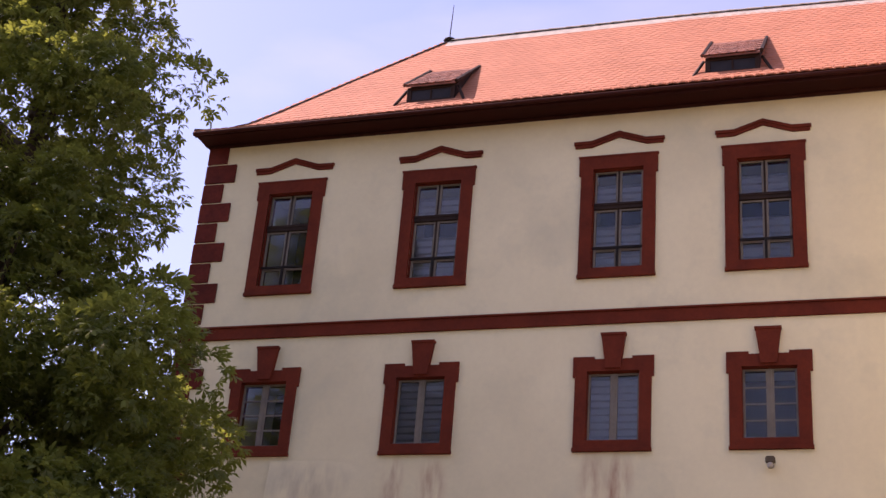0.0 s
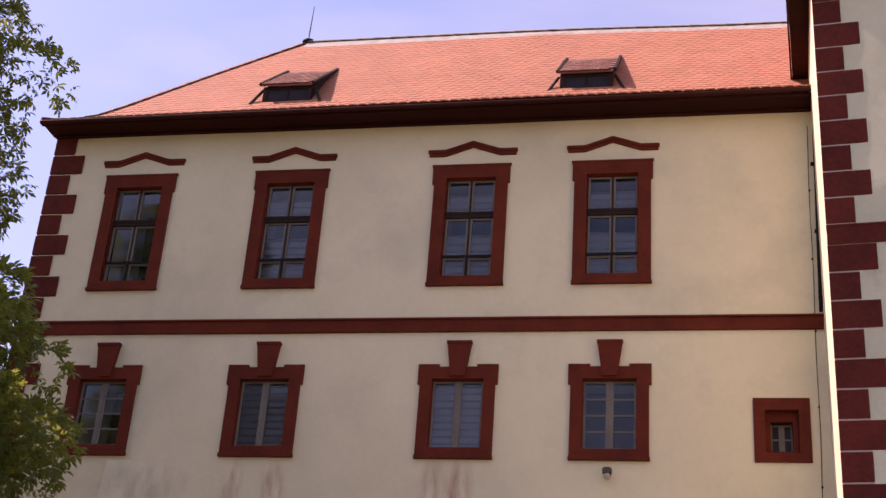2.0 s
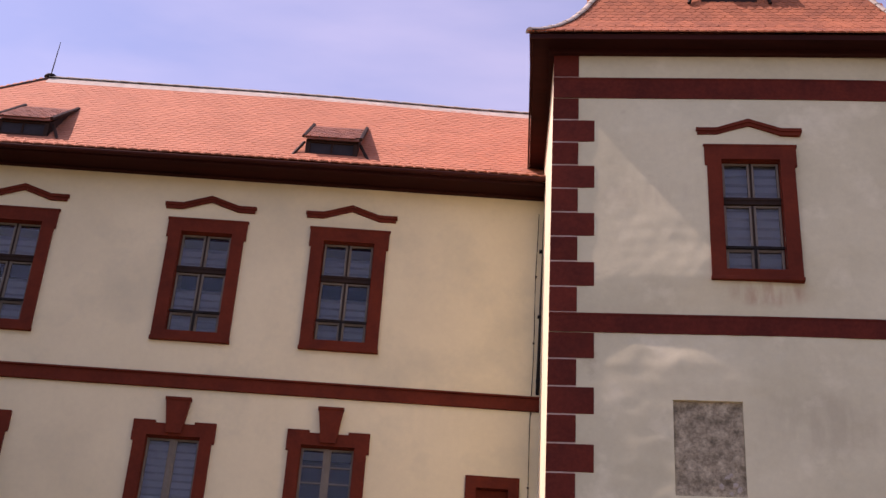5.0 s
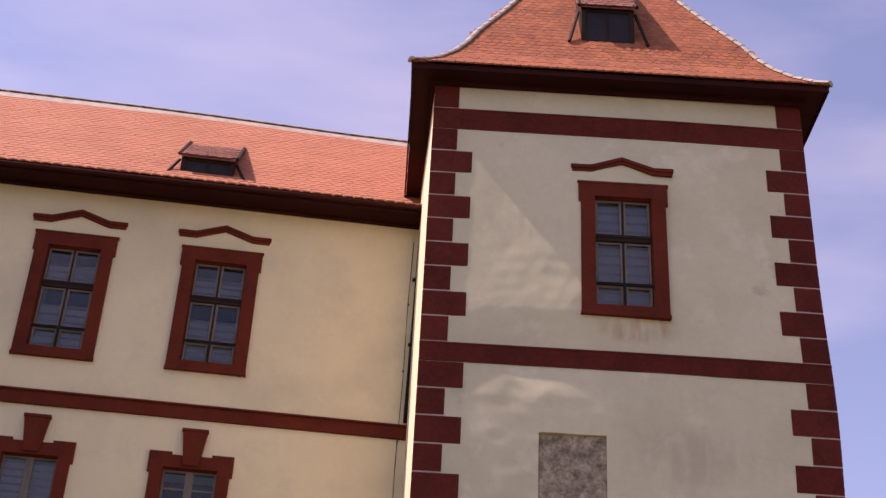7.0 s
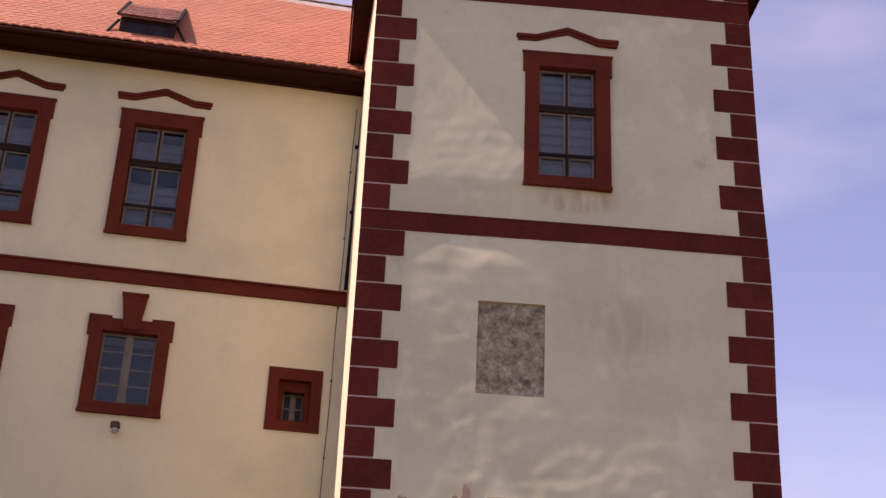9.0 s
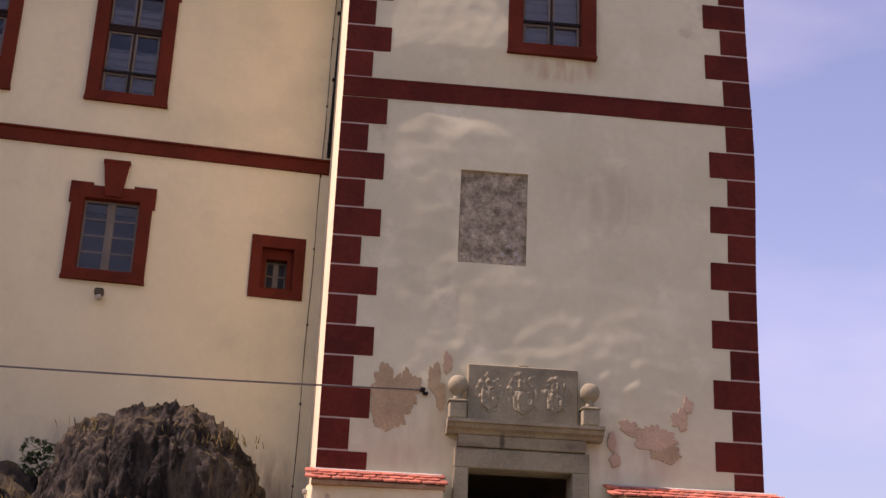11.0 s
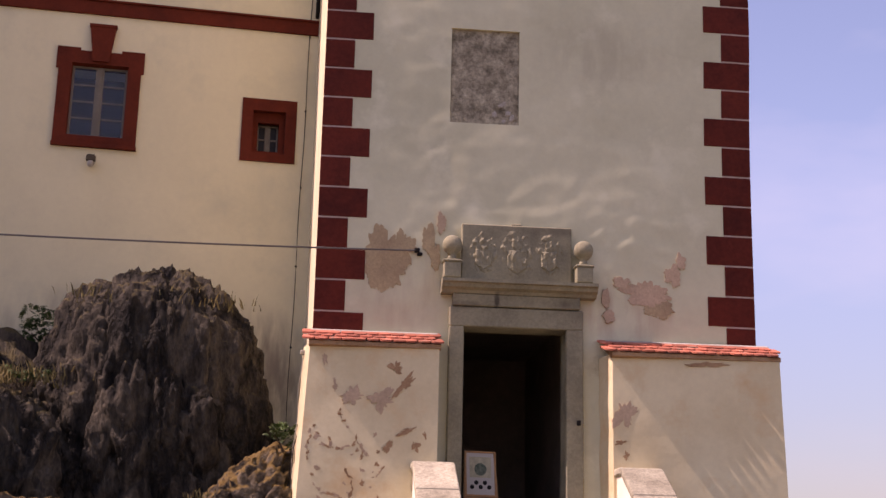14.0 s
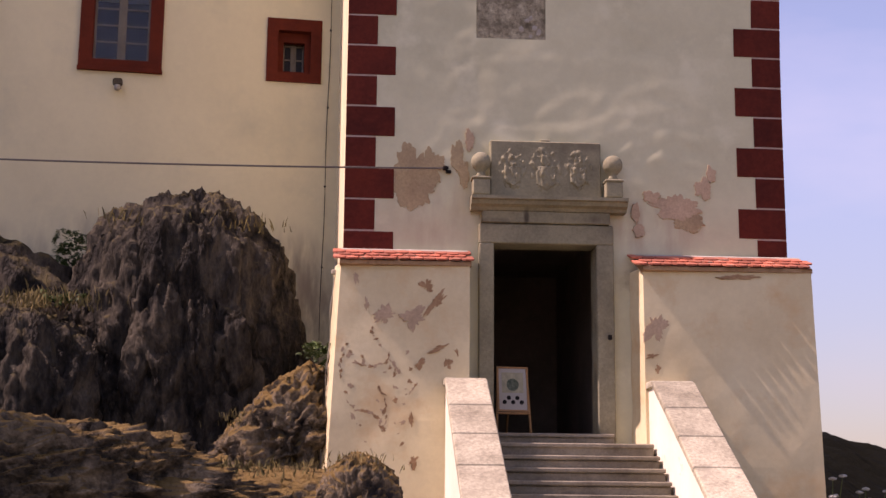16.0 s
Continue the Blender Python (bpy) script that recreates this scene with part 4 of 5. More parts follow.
def quoin(ln, z0, z1, left):
    a, b = (-0.002, ln) if left else (TW - ln, TW + 0.002)
    bm = boxes((a, b, -0.016, 0.085, z0 + 0.013, z1 - 0.013), bevel=0.004)
    for v in bm.verts:
        v.co.y += tower_belly(v.co.x)
        v.co.x += lean(v.co.x, v.co.z)
    part("quoin", bm, M_QUOIN, tower)
    short = min(ln, 0.405)
    a, b = (0.0, short) if left else (TW - short, TW)
    bm = boxes((a, b, -0.010, 0.05, z0 - 0.013, z0 + 0.0125))
    for v in bm.verts:
        v.co.y += tower_belly(v.co.x)
        v.co.x += lean(v.co.x, v.co.z)
    part("joint", bm, M_JOINT, tower, "thin pale painted joint")


for left in (True, False):
    quoin(0.41, 15.15, TTOP, left)
    for k in range(9):
        quoin(0.41 if k % 2 == 0 else 0.665, 14.74 - (k + 1) * 0.4333, 14.74 - k * 0.4333, left)
    for k in range(13):
        quoin(0.665 if (k % 2 == 0) == left else 0.41, max(10.52 - (k + 1) * 0.436, 4.95), 10.52 - k * 0.436, left)
tower_win = tall_window(tower, "window", T_WIN_X, T_WIN_Z, drawn=True)
tower_win.matrix_basis = pose(T_WIN_X, -0.075, T_WIN_Z)

# tower eaves and bell-shaped roof
TE = 0.36
part("soffit", boxes((-TE, TW + TE, -TE, 0.0, TTOP, TTOP + 0.04)), M_EAVE, tower, "dark brown boarded soffit")
part("cornice", boxes((-0.09, TW + 0.09, -0.09, 0.0, TTOP - 0.09, TTOP - 0.004), (-0.09, 0.0, 0.0, TD, TTOP - 0.09, TTOP - 0.004), (TW, TW + 0.09, 0.0, TD, TTOP - 0.09, TTOP - 0.004), bevel=0.006), M_EAVE, tower)
part("fascia", boxes((-TE - 0.03, TW + TE + 0.03, -TE - 0.03, -TE, TTOP - 0.03, TTOP + 0.07), (TW + TE, TW + TE + 0.03, -TE, TD + TE, TTOP - 0.03, TTOP + 0.07)), M_EAVE, tower)
for name, d in (("soffit", (-TE, 0.0, 0, TD, TTOP, TTOP + 0.04)), ("soffit", (TW, TW + TE, 0, TD, TTOP, TTOP + 0.04)), ("fascia", (-TE - 0.03, -TE, -TE, TD + TE, TTOP - 0.03, TTOP + 0.07))):
    bm = boxes(d)
    for v in bm.verts:
        v.co.x += SKEW * max(v.co.y, 0) * (0.5 if v.co.x < 1 else 0)
    part(name, bm, M_EAVE, tower)
TPROF = [(0, 0), (0.2, 0.17), (0.45, 0.44), (0.70, 0.79), (0.9, 1.15), (1.1, 1.6), (1.6, 2.56), (2.4, 4.2), (3.45, 6.6)]
TARC = arc(TPROF)
TR0 = (-TE - 0.05, -TE - 0.05, TTOP + 0.07)
TSPAN = TW + 2 * TE + 0.1


def tower_roof(u, s):
    return Vector((u, TR0[1] + lerp([(a, b) for a, b, c in TARC], s), TR0[2] + lerp([(a, c) for a, b, c in TARC], s)))


def make_tower_roof():
    bm = bmesh.new()
    rings = []
    for d, z in TPROF:
        d = min(d, TSPAN / 2 - 0.02)
        x0, x1, y0, y1 = TR0[0] + d, TR0[0] + TSPAN - d, TR0[1] + d, TR0[1] + TSPAN - d
        rings.append([bm.verts.new((x, y, TR0[2] + z)) for x, y in ((x0, y0), (x1, y0), (x1, y1), (x0, y1))])
    for a, b in zip(rings, rings[1:]):
        for k in range(4):
            bm.faces.new((a[k], a[(k + 1) % 4], b[(k + 1) % 4], b[k]))
    bm.faces.new(rings[-1])
    roof = part("roof", bm, M_TILE_TOWER, tower, "bell-flared tower roof of orange-red clay tiles")
    lay_tiles(roof, tower_roof, M_TILE_TOWER, 0.155, 0.13, 34, lambda s: (TR0[0] + 0.03 + lerp([(a, b) for a, b, c in TARC], s), TR0[0] + TSPAN - 0.03 - lerp([(a, b) for a, b, c in TARC], s)), range(7), "rows of flat clay tiles")
    for sx in (0, 1):
        pts = [Vector((TR0[0] + (TSPAN - d if sx else d), TR0[1] + d, TR0[2] + z + 0.03)) for d, z in TPROF[:-1]]
        for a, b in zip(pts, pts[1:]):
            cover_tiles(roof, "hip_tile", a, b, max(1, round((b - a).length / 0.26)), 0.075, M_MORTAR, "pale mortared hip tile")


make_tower_roof()
dormer(tower, 3.0, 0.60, 17.22, 0.95, 2.1, 0.95, 0.8)

# ---- the portal, its buttress blocks and the stair, in the tower's space ----
LAND, SILL = 2.435, 2.594
portal = thing("stone_portal", "grey sandstone doorway with cornice, worn and stained", "doorway", TM)
for name, d in (("jamb", (1.82, 2.02, -0.13, 0.32, LAND, 5.13)), ("jamb", (3.41, 3.645, -0.13, 0.32, LAND, 5.13))):
    part(name, boxes(d, bevel=0.014), M_STONE, portal)
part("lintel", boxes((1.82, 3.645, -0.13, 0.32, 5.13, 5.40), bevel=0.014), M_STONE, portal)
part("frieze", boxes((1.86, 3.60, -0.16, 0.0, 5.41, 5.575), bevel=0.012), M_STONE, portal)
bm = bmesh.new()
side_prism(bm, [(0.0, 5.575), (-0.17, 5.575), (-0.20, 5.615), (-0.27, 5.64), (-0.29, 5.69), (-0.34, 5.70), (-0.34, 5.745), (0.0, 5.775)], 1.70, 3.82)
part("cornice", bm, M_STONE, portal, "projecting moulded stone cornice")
part("threshold", boxes((DOOR[0] - 0.14, DOOR[1] + 0.19, -0.20, 0.36, LAND - 0.1, SILL - 0.05), (DOOR[0] - 0.14, DOOR[1] + 0.19, -0.235, 0.36, SILL - 0.05, SILL), bevel=0.01), M_STEP, portal, "worn stone threshold")
part("bell_push", boxes((3.545, 3.60, -0.175, -0.155, 3.84, 3.91), bevel=0.006), M_IRON, portal, "small dark bell push")


def turned(profile, seg=20):
    """A turned solid from radii against heights."""
    bm = bmesh.new()
    rings = [[bm.verts.new((r * math.cos(2 * math.pi * k / seg), r * math.sin(2 * math.pi * k / seg), z)) for k in range(seg)] for r, z in profile]
    for a, b in zip(rings, rings[1:]):
        for k in range(seg):
            bm.faces.new((a[k], a[(k + 1) % seg], b[(k + 1) % seg], b[k]))
    bm.faces.new(rings[0][::-1])
    bm.faces.new(rings[-1])
    return bm


def finial(u):
    f = thing("ball_finial", "weathered stone ball on a small square pedestal", "finial", TM @ pose(u, -0.17, 5.765), "balls over the portal")
    part("pedestal", boxes((-0.115, 0.115, -0.11, 0.11, 0.0, 0.215), (-0.13, 0.13, -0.125, 0.125, 0.215, 0.25), bevel=0.012), M_STONE, f)
    prof = [(0.09, 0.25), (0.055, 0.30), (0.05, 0.33), (0.07, 0.345)]
    prof += [(max(0.012, 0.135 * math.cos(radians(a))), 0.47 + 0.135 * math.sin(radians(a))) for a in range(-58, 91, 12)]
    part("ball", turned(prof), M_STONE, f, smooth=True)


finial(1.835)
finial(3.64)


def arms_panel():
    p = thing("armorial_panel", "weathered grey stone panel with three carved coats of arms", "relief panel", TM)
    part("slab", boxes((1.966, 3.485, -0.13, 0.01, 5.76, 6.56), bevel=0.015), M_STONE, p)
    for cx, s in ((2.27, 1.0), (2.73, 1.18), (3.17, 1.0)):
        bm = bmesh.new()
        n, w, h = 44, 0.21 * s, 0.31 * s
        grid = []
        for a in range(n + 1):
            col = []
            for b in range(n + 1):
                x, z = (2 * a / n - 1), (2 * b / n - 1)
                rim = max(0.0, 1 - (x * x + z * z) ** 1.5)
                low = abs(x) < 0.52 and -0.78 + 0.45 * abs(x) < z < 0.1
                lift = 0.030 * low + 0.024 * (math.hypot(x, z - 0.38) < 0.26)
                scroll = 0.05 * max(0.0, noise.noise((x * 3.2 + cx * 7, z * 3.2, 4)) + 0.12) + 0.03 * max(0.0, noise.noise((x * 7 + cx * 3, z * 7, 1)))
                col.append(bm.verts.new((cx + x * w, -0.126 - min(1.0, rim * 2.2) * 0.6 * (lift + scroll), 6.16 + z * h)))
            grid.append(col)
        for a in range(n):
            for b in range(n):
                bm.faces.new((grid[a][b], grid[a + 1][b], grid[a + 1][b + 1], grid[a][b + 1]))
        part("heraldic_shield", bm, M_STONE, p, "worn carved shield with crest and scrollwork")
    part("crest_stub", boxes((2.66, 2.80, -0.08, 0.0, 6.555, 6.60), bevel=0.01), M_STONE, p)


arms_panel()


def patch(parent, mat_, cx, cz, w, h, seed, v=-0.008, label="", rough=0.35, name="bare_patch", turn=0.0):
    """A flake of fallen paint: an irregular thin plate on the wall."""
    bm = bmesh.new()
    n = 110
    outline = []
    for k in range(n):
        a = 2 * math.pi * k / n
        r = 1 + rough * 1.6 * noise.noise((math.cos(a) * 1.1 + seed * 7, math.sin(a) * 1.1, seed)) + rough * 0.8 * noise.noise((math.cos(a) * 3.5, math.sin(a) * 3.5 + seed * 3, 2)) + rough * 0.5 * noise.noise((math.cos(a) * 9, math.sin(a) * 9 + seed * 5, 7))
        p, q = r * w / 2 * math.cos(a), r * h / 2 * math.sin(a)
        outline.append((cx + p * math.cos(turn) - q * math.sin(turn), cz + p * math.sin(turn) + q * math.cos(turn)))
    prism(bm, outline, v, v + 0.05)
    return part(name, bm, mat_, parent, label)


M_PATCH_PINK = mat("bare_pinkish_render", (0.50, 0.365, 0.245), (0.41, 0.30, 0.195), rough=1, fine=30, broad=3, mix=0.7, bump=0.5, dist=0.008)
M_PATCH_BROWN = mat("old_ochre_layer", (0.41, 0.255, 0.14), (0.27, 0.16, 0.085), rough=1, fine=30, broad=4, mix=0.8, bump=0.6, dist=0.008)
for i, (cx, cz, w, h, m_) in enumerate(((0.90, 6.08, 0.44, 0.74, M_PATCH), (1.16, 6.20, 0.36, 0.46, M_PATCH), (1.02, 5.86, 0.38, 0.46, M_PATCH), (1.52, 6.32, 0.16, 0.42, M_PATCH), (1.62, 6.10, 0.14, 0.36, M_PATCH), (1.70, 6.58, 0.12, 0.30, M_PATCH_PINK),
                                        (4.55, 5.70, 0.62, 0.34, M_PATCH_PINK), (4.72, 5.54, 0.40, 0.32, M_PATCH), (4.20, 5.84, 0.22, 0.18, M_PATCH_PINK), (4.93, 5.98, 0.22, 0.30, M_PATCH_PINK), (5.05, 6.18, 0.12, 0.22, M_PATCH_PINK), (3.98, 5.62, 0.10, 0.26, M_PATCH_PINK), (4.02, 5.36, 0.16, 0.20, M_PATCH_PINK))):
    patch(tower, m_, cx, cz, w, h, i + 1, v=tower_belly(cx) - 0.014 - 0.0012 * i, label="patch of bare render where paint fell off")


def block(name, x0, x1, spots, flare0, flare1):
    """A low plastered buttress beside the door, capped with clay tiles."""
    b = thing(name, "low plastered buttress with flaking paint and a clay tile cap", "buttress", TM, "buttresses beside the door")
    bm = bmesh.new()
    nx, nz = 18, 44
    z1, front = 4.78, -0.45
    g = []

    def face(x, z):
        return front - 0.05 * (1 - z / z1) - 0.04 * (x - x0) + 0.013 * noise.noise((x * 1.1, z * 1.1, 6)) + 0.006 * noise.noise((x * 3, z * 3, 2))

    for i in range(nx + 1):
        col = []
        for k in range(nz + 1):
            z = z1 * k / nz
            t = 1 - z / z1
            xa, xb = x0 - flare0 * t, x1 + flare1 * t
            x = xa + (xb - xa) * i / nx
            col.append(bm.verts.new((x, face(x, z), z)))
        g.append(col)
    for i in range(nx):
        for k in range(nz):
            bm.faces.new((g[i][k], g[i + 1][k], g[i + 1][k + 1], g[i][k + 1]))
    for i in (0, nx):
        for k in range(nz):
            a, c = g[i][k], g[i][k + 1]
            back_x = [v.co.x - (0.085 + 0.02 * noise.noise((v.co.z * 2.5, x0, 1))) * (i == 0) for v in (a, c)]
            p, q = bm.verts.new((back_x[0], -0.004, a.co.z)), bm.verts.new((back_x[1], -0.004, c.co.z))
            bm.faces.new((a, c, q, p))
    top = [g[i][nz] for i in range(nx + 1)]
    back = [bm.verts.new((v.co.x, -0.004, z1 + 0.14)) for v in top]
    for i in range(nx):
        bm.faces.new((top[i], top[i + 1], back[i + 1], back[i]))
    bmesh.ops.remove_doubles(bm, verts=bm.verts[:], dist=0.0005)
    part("body", bm, M_BLOCK, b)
    for i, (cx, cz, w, h, turn, m_) in enumerate(spots):
        patch(b, m_, cx, cz, w, h, 30 + i + x0, v=face(cx, cz) - 0.004 - 0.02 * max(w, h) * (max(w, h) > 0.12), label="flaked spot showing an older ochre layer", rough=0.62, turn=turn)
    rng = random.Random(int(x0 * 10) + 3)
    sv, sf = tile_shape(0.165, 0.33, 0.022)
    me = bpy.data.meshes.new("cap_tile")
    me.from_pydata(sv, [], sf)
    me.materials.append(M_TILE_OLD)
    up = Vector((0, 0.56, 0.20)).normalized()
    off = Vector((1, 0, 0)).cross(up)
    n = int((x1 - x0 + 0.10) / 0.168)
    for row in range(3):
        for i in range(n + 1):
            u = x0 - 0.03 + (i + (0.5 if row % 2 else 0.0)) * 0.168
            if u > x1 + 0.05:
                continue
            m = Matrix((Vector((1, 0, 0)), (up - off * 0.07).normalized(), off)).transposed().to_4x4()
            m = Matrix.Rotation(rng.uniform(-0.05, 0.05), 4, off) @ m
            m.translation = Vector((u + rng.uniform(-0.01, 0.01), -0.565, 4.745)) + up * (row * 0.15 + rng.uniform(-0.02, 0.02)) + off * (0.05 + row * 0.012)
            ob = new("cap_tile", me)
            ob.parent = b
            ob.matrix_basis = m
    bm = bmesh.new()
    side_prism(bm, [(-0.54, 4.735), (-0.45, 4.72), (0.0, 4.90), (0.0, 4.99), (-0.10, 4.955), (-0.54, 4.785)], x0 - 0.02, x1 + 0.02)
    # bed coloured brown in place of the shadow line under the tiles
    part("tile_bed", bm, M_PATCH_BROWN, b)
    bm = bmesh.new()
    side_prism(bm, [(-0.14, 4.93), (0.0, 4.96), (0.0, 5.04), (-0.10, 5.01)], x0 - 0.01, x1 + 0.01)
    part("mortar_fillet", bm, M_MORTAR, b, "pale mortar fillet against the wall")
    return b


M_BLOCK = mat("ochre_plaster", (0.70, 0.61, 0.385), (0.60, 0.50, 0.30), punch=(0.82, 1.08), rough=0.95, fine=12, broad=1.0, mix=0.5, bump=0.25, dist=0.01, stain=(0.60, 0.42, 0.22), stain_at=0.54, stain_scale=1.3, wide=0.22)
spot_rng = random.Random(8)
BR, PK = M_PATCH_BROWN, M_PATCH_PINK
flakes = [(1.10, 4.47, 0.16, 0.15, 0.0, BR), (1.21, 4.24, 0.12, 0.30, -0.6, BR), (0.92, 4.05, 0.26, 0.24, 0.3, PK), (0.55, 4.08, 0.26, 0.20, 0.5, PK), (0.18, 4.55, 0.06, 0.12, 0.4, PK), (0.32, 4.22, 0.06, 0.14, 0.0, PK)]


def vein(x, z, heading, count, size):
    """A broken line of small flakes that wanders over the plaster."""
    for _ in range(count):
        w = size * spot_rng.uniform(0.45, 1.25)
        flakes.append((x, z, w, w * spot_rng.uniform(0.3, 0.6), heading + spot_rng.uniform(-0.5, 0.5), spot_rng.choice((BR, BR, PK))))
        x, z = x + size * 0.85 * math.cos(heading), z + size * 0.85 * math.sin(heading)
        heading += spot_rng.uniform(-0.6, 0.6)


vein(0.02, 3.62, -1.4, 6, 0.085)
vein(0.10, 2.95, -0.7, 8, 0.10)
vein(0.55, 2.62, 1.0, 8, 0.09)
vein(0.62, 3.55, -1.3, 5, 0.08)
vein(0.20, 3.45, -0.4, 6, 0.075)
vein(0.40, 3.9, -1.6, 4, 0.06)
vein(0.85, 3.05, 0.5, 4, 0.07)
for _ in range(34):
    w = spot_rng.uniform(0.02, 0.08)
    flakes.append((spot_rng.uniform(0.05, 0.95), spot_rng.uniform(2.3, 3.7), w, w * spot_rng.uniform(0.4, 0.9), spot_rng.uniform(-1.5, 1.5), spot_rng.choice((BR, PK))))
flakes += [(1.28, 3.66, 0.22, 0.06, 0.4, BR), (1.02, 3.44, 0.14, 0.08, 0.6, BR), (1.38, 3.45, 0.11, 0.12, 0.0, BR), (1.50, 3.6, 0.04, 0.09, 0.3, BR), (0.92, 2.72, 0.05, 0.15, 0.2, BR), (0.95, 2.2, 0.10, 0.16, -0.4, BR)]
block("buttress", -0.02, 1.66, flakes, 0.22, 0.0)
block("buttress", 3.97, 6.215, ((4.12, 3.95, 0.24, 0.28, 0.0, PK), (4.06, 3.60, 0.16, 0.05, 0.3, BR), (5.25, 4.66, 0.42, 0.05, 0.05, BR), (4.14, 3.42, 0.06, 0.10, 0.0, BR)), 0.0, 0.10)

# the stair
SU0, SU1, SV0, TREAD, RISER, NSTEP = 1.86, 3.975, -0.86, 0.30, 0.162, 13
stair = thing("stone_stair", "worn grey stone steps climbing to the doorway", "stairs", TM)
part("landing", boxes((SU0, SU1, SV0, -0.02, LAND - 0.16, LAND), (SU0, SU1, SV0 - 0.03, SV0 + 0.06, LAND - 0.055, LAND + 0.002), bevel=0.012), M_STEP, stair)
for k in range(1, NSTEP):
    v, z = SV0 - TREAD * k, LAND - RISER * k
    part("step", boxes((SU0, SU1, v, v + TREAD + 0.05, z - 0.17, z - 0.058), (SU0, SU1, v - 0.045, v + TREAD + 0.05, z - 0.055, z), bevel=0.012), M_STEP, stair)
bm = bmesh.new()
side_prism(bm, [(-0.02, LAND - 0.17), (SV0 + 0.05, LAND - 0.17), (SV0 - TREAD * (NSTEP - 1) + 0.1, LAND - RISER * (NSTEP - 1) - 0.18), (SV0 - TREAD * (NSTEP - 1) + 0.1, -0.5), (-0.02, -0.5)], SU0 + 0.01, SU1 - 0.01)
part("core", bm, M_STEP, stair)
RAMP = 0.58


def parapet(x0, x1, label_):
    """A low plastered wall beside the stair, its sloping top covered with coping slabs."""
    p = thing("stair_parapet", label_, "parapet", TM, "parapets of the stair")
    top, turn_v, end_v = 3.16, -0.80, -4.75
    endz = top + RAMP * (end_v - turn_v)
    bm = bmesh.new()
    side_prism(bm, [(-0.01, -0.5), (-0.01, top), (turn_v, top), (end_v, endz), (end_v, -0.5)], x0 + 0.035, x1 - 0.035)
    part("body", bm, M_LIME, p, "pale flaking limewashed sides")
    bm = boxes((x0, x1, turn_v + 0.02, -0.015, top, top + 0.09), bevel=0.014)
    part("coping_slab", bm, M_CAP, p)
    length = math.hypot(end_v - turn_v, endz - top)
    d = Vector((0, end_v - turn_v, endz - top)).normalized()
    n = 6
    for k in range(n):
        a = length * k / n
        m = Matrix((Vector((1, 0, 0)), d, Vector((1, 0, 0)).cross(d))).transposed().to_4x4()
        if m.col[2].z < 0:
            m.col[2] = -m.col[2]
            m.col[0] = -m.col[0]
        m.translation = Vector(((x0 + x1) / 2, turn_v, top)) + d * a
        w = (x1 - x0) / 2
        part("coping_slab", boxes((-w, w, 0.006, length / n - 0.006, 0.0, 0.09), bevel=0.014), M_CAP, p, "", m)


parapet(1.32, 1.86, "plastered stair wall with sloping worn stone coping")
parapet(3.975, 4.53, "plastered stair wall with sloping worn stone coping")


def easel():
    e = thing("display_board", "orange wooden display stand with a white picture board", "sign", TM @ pose(2.34, 0.42, SILL - 0.004, 0, 0, 8))
    for s in (-1, 1):
        part("leg", tube([(s * 0.24, -0.06, 0.0), (s * 0.20, 0.06, 0.92)], 0.018, 6), M_BOARDWOOD, e)
    part("rear_leg", tube([(0, 0.36, 0.0), (0, 0.07, 0.88)], 0.016, 6), M_BOARDWOOD, e)
    part("crossbar", tube([(-0.235, -0.03, 0.30), (0.235, -0.03, 0.30)], 0.016, 6), M_BOARDWOOD, e)
    tilt = pose(0, -0.02, 0.34, -8)
    part("board", boxes((-0.20, 0.20, -0.01, 0.01, 0.0, 0.58)), M_WHITE, e, "white card with pictures", tilt)
    for a in ((-0.22, -0.195, -0.02, 0.02, -0.02, 0.60), (0.195, 0.22, -0.02, 0.02, -0.02, 0.60), (-0.195, 0.195, -0.02, 0.02, 0.575, 0.60), (-0.195, 0.195, -0.02, 0.02, -0.02, 0.005)):
        part("board_frame", boxes(a), M_BOARDWOOD, e, "", tilt)
    green = mat("printed_cream", (0.40, 0.37, 0.24), (0.26, 0.26, 0.17), rough=0.5, fine=60, broad=12, mix=0.7, bump=0)
    dark_green = mat("printed_green", (0.05, 0.075, 0.045), (0.16, 0.18, 0.12), rough=0.5, fine=60, broad=25, mix=0.9, bump=0)
    bm = bmesh.new()
    bmesh.ops.create_cone(bm, cap_ends=True, segments=20, radius1=0.085, radius2=0.085, depth=0.005, matrix=Matrix.Translation((0, -0.0165, 0.35)) @ Matrix.Rotation(radians(90), 4, "X"))
    part("round_picture", bm, dark_green, e, "dark green round emblem", tilt)
    part("picture", boxes((-0.15, 0.15, -0.014, -0.009, 0.24, 0.52)), green, e, "cream printed picture", tilt)
    for k in range(5):
        bm = bmesh.new()
        bmesh.ops.create_cone(bm, cap_ends=True, segments=14, radius1=0.03, radius2=0.03, depth=0.005, matrix=Matrix.Translation((-0.12 + 0.06 * k, -0.012, 0.11 + 0.06 * (k % 2))) @ Matrix.Rotation(radians(90), 4, "X"))
        part("round_picture", bm, M_IRON, e, "small dark round picture", tilt)


easel()

